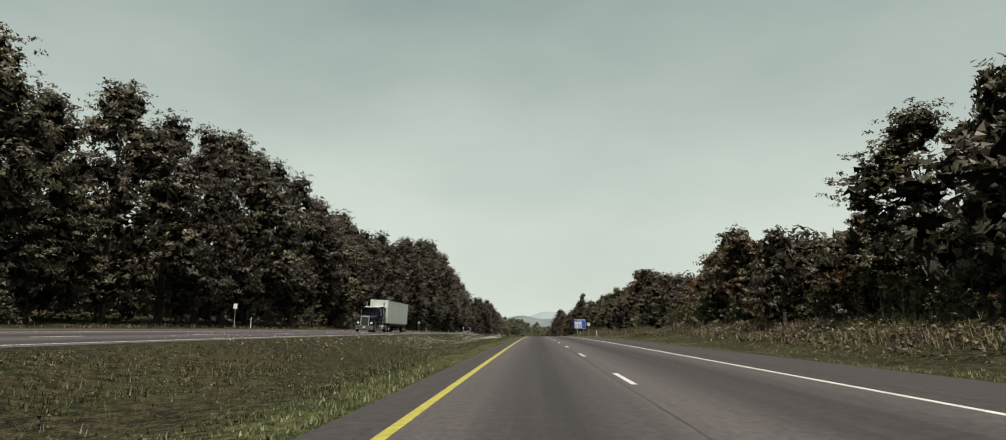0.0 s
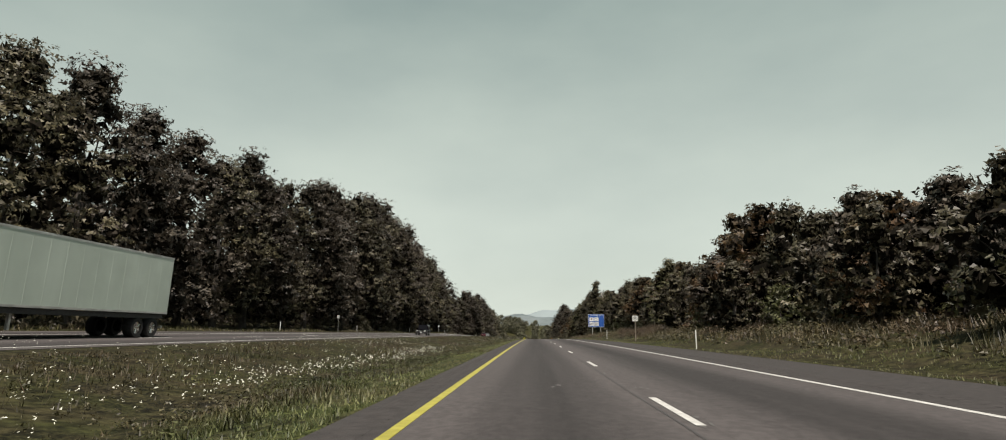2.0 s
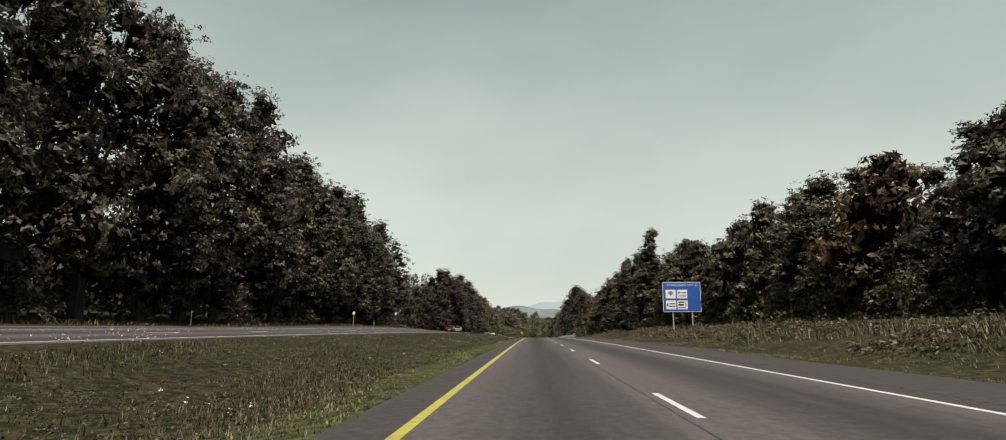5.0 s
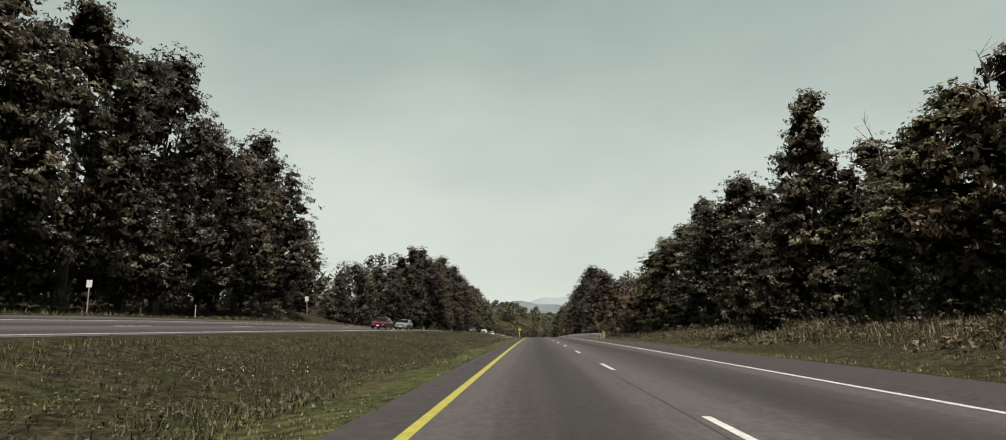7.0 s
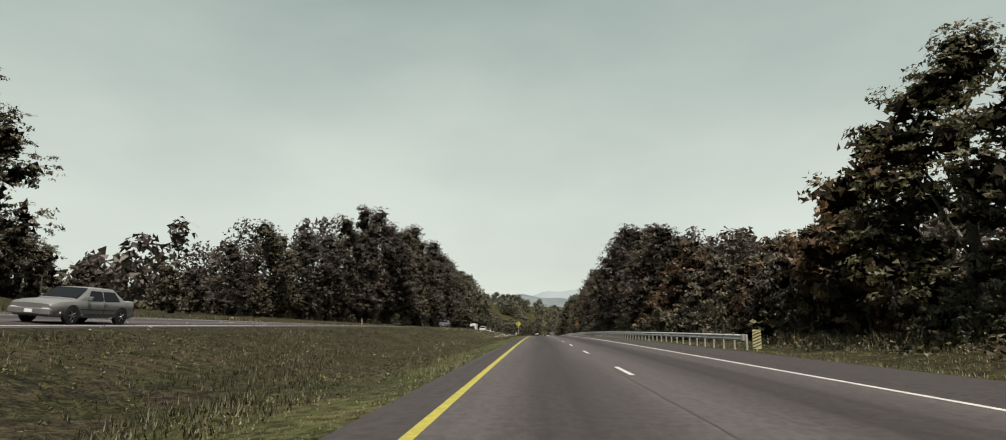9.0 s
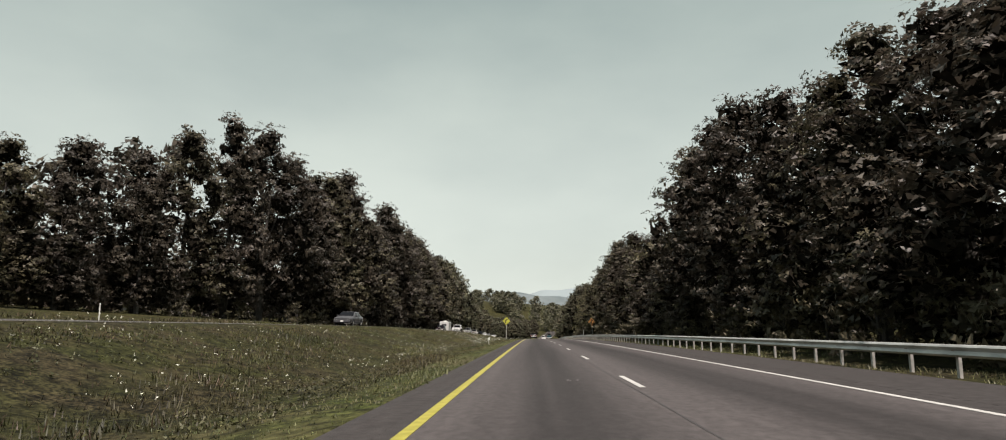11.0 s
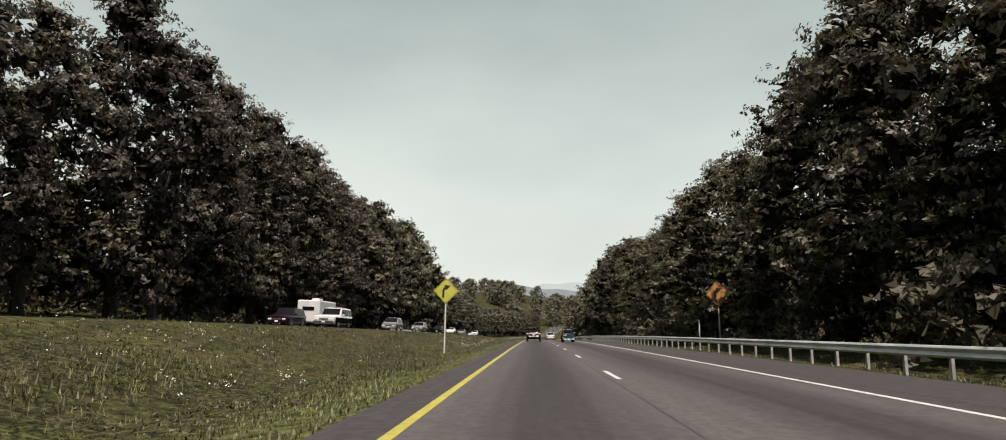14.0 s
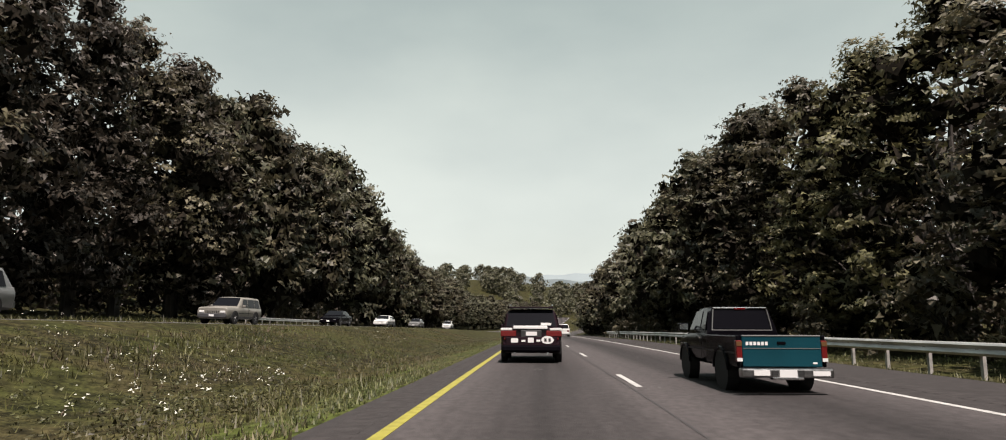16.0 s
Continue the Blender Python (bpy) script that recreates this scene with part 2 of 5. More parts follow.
WEED_DRY = leafy("dry_russet_weed", (0.052, 0.033, 0.022), (0.118, 0.076, 0.050), (0.085, 0.066, 0.038), 0.25, speckle=0.6)
GRASS_LUSH = leafy("lush_grass_blade", (0.054, 0.061, 0.022), (0.140, 0.140, 0.052), (0.112, 0.092, 0.046), 0.42, speckle=0.7)
FLOWER = mat("white_flower", (0.52, 0.52, 0.45), 0.8)
STEEL = vary(mat("galvanised_steel", (0.5, 0.5, 0.49), 0.5, 0.7), (0.40, 0.40, 0.39), (0.6, 0.6, 0.58), 3, 8, stretch=(1, 0.4, 1))
POST_STEEL = vary(mat("weathered_post_steel", (0.42, 0.41, 0.39), 0.6, 0.4), (0.33, 0.32, 0.30), (0.52, 0.51, 0.48), 5)
WOOD_POST = vary(mat("grey_wood_post", (0.25, 0.21, 0.17), 0.9), (0.17, 0.14, 0.11), (0.33, 0.28, 0.23), 8, stretch=(1, 1, 0.2))
WHITE_PLASTIC = vary(mat("white_plastic", (0.75, 0.75, 0.72), 0.55), (0.62, 0.62, 0.58), (0.8, 0.8, 0.77), 3)
# galvanised steel with its sunlit brightness put into the colour
SUNLIT_POST = vary(mat("sunlit_galvanised_post", (0.6, 0.59, 0.55), 0.6, 0.1), (0.50, 0.49, 0.45), (0.68, 0.67, 0.62), 4)
SIGN_YELLOW = vary(mat("yellow_sign_sheeting", (0.46, 0.45, 0.06), 0.45), (0.41, 0.40, 0.05), (0.50, 0.485, 0.075), 2)
SIGN_PALE = vary(mat("pale_yellow_sheeting", (0.50, 0.47, 0.24), 0.5), (0.42, 0.39, 0.19), (0.55, 0.52, 0.28), 2)
# orange sheeting, dulled so that the trees' shade sits in the colour
SIGN_SHADED_ORANGE = vary(mat("shaded_orange_sheeting", (0.46, 0.21, 0.07), 0.45), (0.40, 0.18, 0.055), (0.50, 0.24, 0.08), 2)
SIGN_BLUE = vary(mat("blue_sign_sheeting", (0.02, 0.09, 0.38), 0.45), (0.018, 0.08, 0.33), (0.024, 0.10, 0.42), 1.5)
SIGN_WHITE = vary(mat("white_sign_sheeting", (0.78, 0.78, 0.75), 0.45), (0.70, 0.70, 0.67), (0.8, 0.8, 0.77), 2)
SIGN_BLACK = mat("black_sign_ink", (0.015, 0.015, 0.015), 0.5)
SIGN_BACK = mat("sign_back_aluminium", (0.5, 0.5, 0.5), 0.5, 0.6)


# ---------- mesh helpers ----------
def mesh_of(name, verts, faces, material, smooth=False):
    me = bpy.data.meshes.new(name)
    me.from_pydata([tuple(v) for v in verts], [], [tuple(f) for f in faces])
    for m in material if isinstance(material, (list, tuple)) else [material]:
        me.materials.append(m)
    if smooth:
        me.polygons.foreach_set("use_smooth", [True] * len(me.polygons))
    me.update()
    return me


def pieces(name, v, material):
    """One mesh of separate flat pieces: v has the shape (pieces, corners, 3)."""
    k, n = v.shape[:2]
    me = bpy.data.meshes.new(name)
    me.vertices.add(n * k)
    me.vertices.foreach_set("co", np.ascontiguousarray(v, np.float32).ravel())
    me.loops.add(n * k)
    me.loops.foreach_set("vertex_index", np.arange(n * k, dtype=np.int32))
    me.polygons.add(k)
    me.polygons.foreach_set("loop_start", np.arange(0, n * k, n, dtype=np.int32))
    me.materials.append(material)
    me.update(calc_edges=True)
    return me


def part(name, bm, material, parent, label="", smooth=False):
    me = bpy.data.meshes.new(name)
    bm.to_mesh(me)
    bm.free()
    for m in material if isinstance(material, (list, tuple)) else [material]:
        me.materials.append(m)
    if smooth:
        me.polygons.foreach_set("use_smooth", [True] * len(me.polygons))
    ob = new(name, me)
    ob.parent = parent
    if label:
        tagged(ob, label)
    return ob


def empty(name, m, label, category, group="", kind=""):
    ob = new(name)
    ob.empty_display_size = 0.2
    ob.matrix_world = m
    return tagged(ob, label, category, group, kind)


def box(bm, x0, x1, y0, y1, z0, z1, bevel=0.0):
    r = bmesh.ops.create_cube(bm, size=1, matrix=Matrix.LocRotScale(((x0 + x1) / 2, (y0 + y1) / 2, (z0 + z1) / 2), None, (x1 - x0, y1 - y0, z1 - z0)))
    if bevel:
        edges = list({e for v in r["verts"] for e in v.link_edges})
        bmesh.ops.bevel(bm, geom=edges, offset=bevel, segments=2, affect="EDGES", profile=0.5)
    return bm


def boxed(*a, **k):
    return box(bmesh.new(), *a, **k)


def rod(bm, a, b, r0, r1=None, n=8):
    a, b = Vector(a), Vector(b)
    m = Matrix.Translation((a + b) / 2) @ (b - a).to_track_quat("Z", "Y").to_matrix().to_4x4()
    bmesh.ops.create_cone(bm, cap_ends=True, segments=n, radius1=r0, radius2=r0 if r1 is None else r1, depth=(b - a).length, matrix=m)
    return bm


def plate(bm, outline, y0, y1):
    """An upright plate: outline is in x and z."""
    f = [bm.verts.new((x, y0, z)) for x, z in outline]
    g = [bm.verts.new((x, y1, z)) for x, z in outline]
    bm.faces.new(f)
    bm.faces.new(g[::-1])
    for i in range(len(f)):
        j = (i + 1) % len(f)
        bm.faces.new((f[j], f[i], g[i], g[j]))
    bmesh.ops.recalc_face_normals(bm, faces=bm.faces)
    return bm


def rounded(x0, x1, z0, z1, r, k=4):
    pts = []
    for cx, cz, a in ((x1 - r, z1 - r, 0), (x0 + r, z1 - r, 90), (x0 + r, z0 + r, 180), (x1 - r, z0 + r, 270)):
        pts += [(cx + r * math.cos(radians(a + 90 * i / k)), cz + r * math.sin(radians(a + 90 * i / k))) for i in range(k + 1)]
    return pts


# ---------- lie of the land ----------
CREST = 10588.0


def grade(y):
    """Height of the carriageway along the road: a long crest that goes over into a valley."""
    y = np.asarray(y, float)
    up = np.clip((y - 900) / 220, 0, 1)
    return np.where(y < 700, -y * y / (2 * CREST), -23.14 - 19.8 * (1 - np.exp(-np.maximum(y - 700, 0) / 300))) + 24 * up * up * (3 - 2 * up)


def bend(y):
    """Sideways shift of the road, which turns right beyond the crest."""
    y = np.asarray(y, float)
    s = np.maximum(y - 630, 0)
    return np.where(s < 300, s * s / 2800, 32.1 + (s - 300) * 0.214)


BASE_X = [-2500, -400, -120, -60, -34, -29, -26, -14.5, -11, -8, -5.5, -3, -1.1, -0.8, 10.4, 10.7, 13, 16, 21, 40, 120, 400, 2500]
BASE_Z = [-5, 8, 6, 2.2, 0.5, 0.05, 0, 0, -0.15, -0.4, -0.5, -0.26, -0.05, 0, 0, -0.05, -0.22, 0, 0, 0.4, 2, 3, -5]


MOUND = 1.7


def land(x, y):
    """Height of the ground at x metres right of the yellow line and y metres along the road."""
    x, y = np.asarray(x, float), np.asarray(y, float)
    z = grade(y) + np.interp(x, BASE_X, BASE_Z)
    z = z + np.interp(x, [-14, -5.5], [1, 0]) * np.interp(y, [150, 300, 420, 480, 550], [0.5, 1.0, 1.6, 1.5, 1.2])
    z = z + np.clip(-14.5 - x, 0, 13) * np.interp(y, [150, 220, 265, 300, 330, 375], [0.05, 0.055, 0.085, 0.085, 0.055, 0.02])
    z = z + np.interp(x, [12.5, 15, 20, 26], [0, 0.35, 1.3, 1.8]) * np.interp(y, [280, 340], [1, 0.15])
    z = z + np.interp(x, [3.66, 7.32, 10.5, 12.5], [0, 0.05, 0.08, 0.1])
    # left bank added behind the woods to block sky between the trunks
    z = z + np.interp(x, [-120, -80, -50], [12, 9, 0]) * np.interp(y, [295, 330, 480, 540], [1, 0, 0, 1])
    z = z + MOUND * np.interp(x, [-80, -50, -34, -28.3], [0, 1, 1, 0]) * np.interp(y, [290, 310, 322, 327, 334], [0, 1, 0.9, 0.6, 0])
    # matching sky-blocking bank added behind the right-hand woods
    z = z + np.interp(x, [38, 60, 120], [0, 7, 10])
    rough = np.interp(x, [-30, -27, -14, -11, -3, -1.2, 10.6, 13], [1, 0, 0, 1, 1, 0, 0, 1])
    return z + rough * 0.05 * (np.sin(x * 1.3 + y * 0.23) + np.sin(y * 0.9 - x * 0.5) + np.sin(y * 0.37 + x * 0.8))


def at(x, y, dz=0.0):
    return Vector((x + float(bend(y)), y, float(land(x, y)) + dz))


def grid_faces(nx, ny):
    return [(j * nx + i, j * nx + i + 1, (j + 1) * nx + i + 1, (j + 1) * nx + i) for j in range(ny - 1) for i in range(nx - 1)]


# ground: one sheet to the horizon, a little lower under the asphalt
gx = np.array([-2500, -1200, -600, -300, -160, -100, -70, -50, -42, -36, -33, -31, -29, -27.5, -26.2, -25.8, -20, -14.8, -14.4, -13.5, -12, -10.5, -9, -7.7,
               -6.5, -5.3, -4.2, -3.2, -2.3, -1.6, -1.2, -0.95, -0.7, 5, 10.3, 10.55, 10.8, 11.5, 12.3, 13.2, 14.2, 15.3, 16.5, 18, 20, 23, 28, 36, 60, 120,
               300, 600, 1200, 2500])
gy = np.concatenate([[-2500, -800, -300, -150], np.arange(-80, 620, 2.0), np.arange(620, 1000, 10.0), [1100, 1300, 1600, 2200, 3200]])
GX, GY = np.meshgrid(gx, gy)
GZ = land(GX, GY)
under = ((GX > -0.8) & (GX < 10.4)) | ((GX > -26) & (GX < -14.6))
GZ = GZ - np.where(under, 0.25, 0.0)
ground = new("ground", mesh_of("ground", np.stack([GX + bend(GY), GY, GZ], -1).reshape(-1, 3), grid_faces(len(gx), len(gy)), SOIL_GRASS, True))
tagged(ground, "rough mown grass verge and median beside the highway", "ground", kind="structure")


def strip(name, xs, ys, dz, thick, material):
    """A band of road that follows the land, with its edges turned down."""
    ys = np.asarray(ys, float)
    cols = [(xs[0], dz - thick)] + [(x, dz) for x in xs] + [(xs[-1], dz - thick)]
    v = np.array([[(x + float(bend(y)), y, float(land(x, y)) + d) for x, d in cols] for y in ys]).reshape(-1, 3)
    return mesh_of(name, v, grid_faces(len(cols), len(ys)), material)


long_y = np.arange(-80, 980, 5.0)
road = tagged(new("road", strip("road", [0.0, 1.83, 3.66, 5.49, 7.32], long_y, 0.0, 0.3, ASPHALT)), "dark grey asphalt carriageway with two lanes", "road", kind="structure")
tagged(new("shoulder_left", strip("shoulder_left", [-0.95, -0.4, 0.0], long_y, -0.012, 0.3, SHOULDER)), "narrow rough asphalt shoulder beside the yellow line", "road shoulder", kind="structure")
tagged(new("shoulder_right", strip("shoulder_right", [7.32, 8.8, 10.5], long_y, -0.012, 0.3, SHOULDER)), "wide asphalt shoulder outside the white edge line", "road shoulder", kind="structure")
opposite = tagged(new("opposite_road", strip("opposite_road", [-26.0, -22.5, -18.8, -14.6], long_y, 0.0, 0.3, ASPHALT)), "asphalt carriageway for oncoming traffic beyond the median", "road", kind="structure")


def line_mark(name, x, w, ys, material, label):
    me = strip(name, [x - w / 2, x + w / 2], ys, 0.006, 0.008, material)
    return tagged(new(name, me), label, "road marking", kind="structure")


line_mark("edge_line_yellow", 0.0, 0.15, long_y, PAINT_YELLOW, "solid yellow painted edge line")
line_mark("edge_line_white", 7.27, 0.13, long_y, PAINT_WHITE, "solid white painted edge line")
line_mark("opposite_edge_line", -15.4, 0.12, long_y, PAINT_WHITE, "solid pale edge line of the oncoming carriageway")
line_mark("opposite_outer_line", -22.8, 0.12, long_y, PAINT_WHITE, "solid white outer line of the oncoming carriageway")
DASH_PHASE = 3.44
for k in range(-6, 76):
    for name, x, parent in (("lane_dash", 3.50, road), ("opposite_lane_dash", -19.1, opposite)):
        y1 = 12.192 * k + DASH_PHASE
        ob = new(name, strip(name, [x - 0.06, x + 0.06], [y1 - 3.05, y1 - 1.5, y1], 0.006, 0.008, PAINT_WHITE))
        ob.parent = parent


# ---------- trees ----------
def leaves(rng, centre, out, size, flat=0.5):
    """Pointed leaves at the given centres, turned roughly along out."""
    k = len(centre)
    nrm = out + rng.normal(0, flat, (k, 3))
    nrm /= np.linalg.norm(nrm, axis=1, keepdims=True) + 1e-9
    a = rng.normal(0, 1, (k, 3))
    u = np.cross(nrm, a)
    u /= np.linalg.norm(u, axis=1, keepdims=True) + 1e-9
    w = np.cross(nrm, u)
    s = size * rng.uniform(0.6, 1.4, (k, 1))
    u, w = u * s, w * s * rng.uniform(0.48, 0.82, (k, 1))
    return np.stack([centre + u * 1.35, centre - u * 0.75 + w, centre - u * 0.75 - w], 1)


def lobes_broad(rng, h, r, low):
    """Centres and radii of the leaf masses of a woodland-edge crown: leafy down to the ground and fuller towards -x,
    shaped for the camera's view.
    """
    out = []
    count = int(50 + r * 3)
    for i in range(count):
        f = ((i + rng.uniform(0, 1)) / count) ** 0.85
        z = h * (low + (0.93 - low) * f)
        env = r * (0.74 + 0.42 * math.sin(math.pi * min(1, f + 0.12))) * (1 - f ** 4) ** 0.7
        env *= min(1.0, 0.62 + 2.2 * f)
        a = math.pi + rng.normal(0, 1.25) if f < 0.85 else rng.uniform(0, 2 * math.pi)
        d = env * rng.uniform(0.35, 1.0)
        out.append((d * math.cos(a), d * math.sin(a), z, rng.uniform(0.22, 0.40) * r * (1.05 - 0.3 * f)))
    for i in range(4):
        a = rng.uniform(0, 2 * math.pi)
        out.append((0.14 * r * math.cos(a), 0.14 * r * math.sin(a), h * rng.uniform(0.86, 0.94), 0.24 * r))
    return out


def crown_mesh(name, rng, lobes, count, size, material):
    """Leaves in small sprays over the leaf masses, and a loose core of larger ones inside."""
    lob = np.array(lobes)
    area = lob[:, 3] ** 2
    share = area / area.sum()
    sprays = count // 12
    pick = rng.choice(len(lob), sprays, p=share)
    d = rng.normal(0, 1, (sprays, 3))
    d[:, 2] = d[:, 2] * 0.9 + 0.12
    d /= np.linalg.norm(d, axis=1, keepdims=True)
    rad = lob[pick, 3:4] * np.where(rng.uniform(0, 1, (sprays, 1)) < 0.8, rng.uniform(0.84, 1.08, (sprays, 1)), rng.uniform(0.4, 0.8, (sprays, 1)))
    tip = lob[pick, :3] + d * rad * np.array([1, 1, 0.82])
    of = rng.integers(sprays, size=count)
    c = tip[of] + rng.normal(0, 1, (count, 3)) * np.array([1.5, 1.5, 0.7]) * size
    out = d[of] + np.array([0, 0, 0.3])
    inner = count // 9
    pick = rng.choice(len(lob), inner, p=share)
    e = rng.normal(0, 1, (inner, 3))
    e /= np.linalg.norm(e, axis=1, keepdims=True)
    c2 = lob[pick, :3] * np.array([0.9, 0.9, 0.98]) + e * lob[pick, 3:4] * rng.uniform(0.3, 0.75, (inner, 1))
    return pieces(name, np.concatenate([leaves(rng, c, out, size, 0.38), leaves(rng, c2, e, size * 1.4)]), material)


def shade_core_mesh(rng, lobes, count, size):
    """Near-black core that paints the crown's inner shade and closes it to the eye."""
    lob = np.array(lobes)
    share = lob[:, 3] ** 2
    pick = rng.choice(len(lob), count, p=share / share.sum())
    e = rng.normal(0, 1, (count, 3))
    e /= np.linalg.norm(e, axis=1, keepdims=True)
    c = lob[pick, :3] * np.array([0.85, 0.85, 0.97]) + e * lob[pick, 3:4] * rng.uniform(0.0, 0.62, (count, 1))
    return pieces("twig_tangle", leaves(rng, c, e, size), CROWN_SHADE)


def trunk_bm(rng, h, r0, lobes, limbs=5, lean=0.0):
    bm = bmesh.new()
    pts = [Vector((0, 0, -0.4))]
    for i in range(1, 7):
        f = i / 6
        pts.append(Vector((rng.normal(0, 0.05) * h * 0.1 * f + lean * f, rng.normal(0, 0.05) * h * 0.1 * f, h * 0.66 * f)))
    for i in range(6):
        rod(bm, pts[i], pts[i + 1] + Vector((0, 0, 0.03)), r0 * (1 - i / 6.6), r0 * (1 - (i + 1) / 6.6), 7)
    order = rng.permutation(len(lobes))[:limbs]
    for i in order:
        x, y, z, _ = lobes[i]
        start = pts[min(5, max(1, int(6 * (z / h) * 0.75)))]
        mid = start.lerp(Vector((x, y, z)), 0.5) + Vector((0, 0, 0.04 * h))
        rod(bm, start, mid, r0 * 0.26, r0 * 0.15, 6)
        rod(bm, mid, (x, y, z), r0 * 0.15, r0 * 0.05, 5)
    return bm


def make_tree(name, seed, h, r, count, size, material, label, low=0.12, category="tree"):
    rng = np.random.default_rng(seed)
    lobes = lobes_broad(rng, h, r, low)
    tree = empty(name, pose(0, 0, -500), label, category)
    crown = new("crown", crown_mesh("crown", rng, lobes, count, size, material))
    crown.parent = tree
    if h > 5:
        tangle = new("twig_tangle", shade_core_mesh(rng, lobes, count // 6, size * 3.4))
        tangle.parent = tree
        tagged(tangle, "near-black core painting the shade inside the crown", kind="stuff")
    part("trunk", trunk_bm(rng, h, 0.018 * h + 0.05, lobes), BARK, tree)
    return tree


def place(proto, x, y, scale=1.0, turn=0.0, group="", tall=1.0, label=""):
    p = at(x, y, -0.05)
    ob = copy_thing(proto, pose(p.x, p.y, p.z, 0, 0, turn))
    ob.scale = (scale, scale, scale * tall)
    return tagged(ob, label, group=group)


BROAD_LABEL = "tall dark green broadleaf tree at the edge of the roadside woods"
protos_broad = [make_tree("broadleaf_tree", 10 + i, 20, r, 9000, 0.124, m, BROAD_LABEL, low)
                for i, (r, m, low) in enumerate([(5.0, LEAF_DARK, 0.05), (5.6, LEAF_MID, 0.06), (4.4, LEAF_DARK, 0.04), (5.8, LEAF_DARK, 0.08), (4.7, LEAF_MID, 0.05)])]
proto_sunlit = make_tree("broadleaf_tree", 90, 20, 5.0, 9000, 0.124, LEAF_SUNLIT, "broadleaf tree with sunlight painted into its yellow-green leaves at the edge of the woods", 0.05)
protos_young = [make_tree("young_tree", 30 + i, 8, 2.8, 3100, 0.12, m, "young bushy light green tree at the edge of the woods", 0.06)
                for i, m in enumerate([LEAF_MID, LEAF_RUST, LEAF_DARK])]
proto_slim = make_tree("slender_tree", 41, 16, 2.7, 6500, 0.13, LEAF_MID, "slender upright dark green tree rising above its neighbours", 0.04)
protos_bush = [make_tree("shrub", 50 + i, 3.0, 1.9, 750, 0.115, m, "rounded green shrub at the foot of the woods", 0.03, category="shrub")
               for i, m in enumerate([LEAF_BUSH, LEAF_MID, LEAF_RUST])]
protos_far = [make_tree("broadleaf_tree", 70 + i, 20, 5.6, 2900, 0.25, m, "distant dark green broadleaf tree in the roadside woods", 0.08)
              for i, m in enumerate([LEAF_FAR_HAZE, LEAF_MID])]

rng = np.random.default_rng(5)


def tree_line(side, y0, y1, step, face, height, group, protos):
    """A row of trees along the edge of the woods, their fuller, camera-facing side towards the road."""
    y = y0
    while y < y1:
        h = float(np.interp(y, *height)) * rng.uniform(0.97, 1.03)
        x = side * (float(np.interp(y, *face)) + (5.2 if side < 0 else 3.5) + rng.uniform(-0.7, 1.1))
        p = protos[rng.integers(len(protos))]
        short = h < 12.5
        if short:
            p = protos_young[(0, 2, 0, 2, 1)[rng.integers(5)]]
        s = h / (8 if short else 20)
        wide = (s + 1) / 2 if s < 1 else s ** (0.85 if short else 0.8)
        place(p, x, y, wide * rng.uniform(0.95, 1.12), (0 if side > 0 else 180) + rng.uniform(-50, 50), group, tall=s / wide)
        y += step * rng.uniform(0.85, 1.15) * (0.75 if short else 1.0)


LEFT_FACE = ([-60, 300, 340, 395, 420, 455, 950], [29, 29, 31, 48, 38, 29.5, 29])
LEFT_TALL = ([-60, 22, 37, 60, 70, 80, 86, 92, 100, 114, 122, 132, 138, 145, 160, 172, 181, 190, 215, 236, 248, 254, 262, 274, 285, 290, 295, 306, 317,
              324, 396, 400, 404, 408, 416, 423, 436, 470, 477, 484, 497, 514, 528, 560, 573, 586, 600, 615, 628, 645, 670, 700, 800, 950],
             [17.7, 18.6, 18.8, 19.4, 21.8, 24.1, 24.3, 20.9, 20.5, 21.6, 19.2, 18.6, 19.6, 22.3, 24.3, 25.2, 26.7, 30.2, 28.9, 28, 24.8, 24.1, 25.6,
              24.1, 25.6, 20.3, 16.9, 21.7, 21.3, 16.3, 13.8, 16.1, 20.3, 16.8, 18.3, 21.1, 27.3, 27.8, 24.5, 25.6, 27.1, 28.5, 27.6, 28.4, 25.6, 29.9,
              28.8, 31.3, 30.2, 26, 22, 19, 16, 14])
RIGHT_FACE = ([-60, 40, 130, 160, 195, 240, 285, 302, 335, 360, 400, 415, 480, 493, 506, 950], [19, 20, 21, 24, 25, 22.8, 20.8, 19.2, 16, 15, 15.4, 14.6, 14.8, 16.2, 14.4, 14])
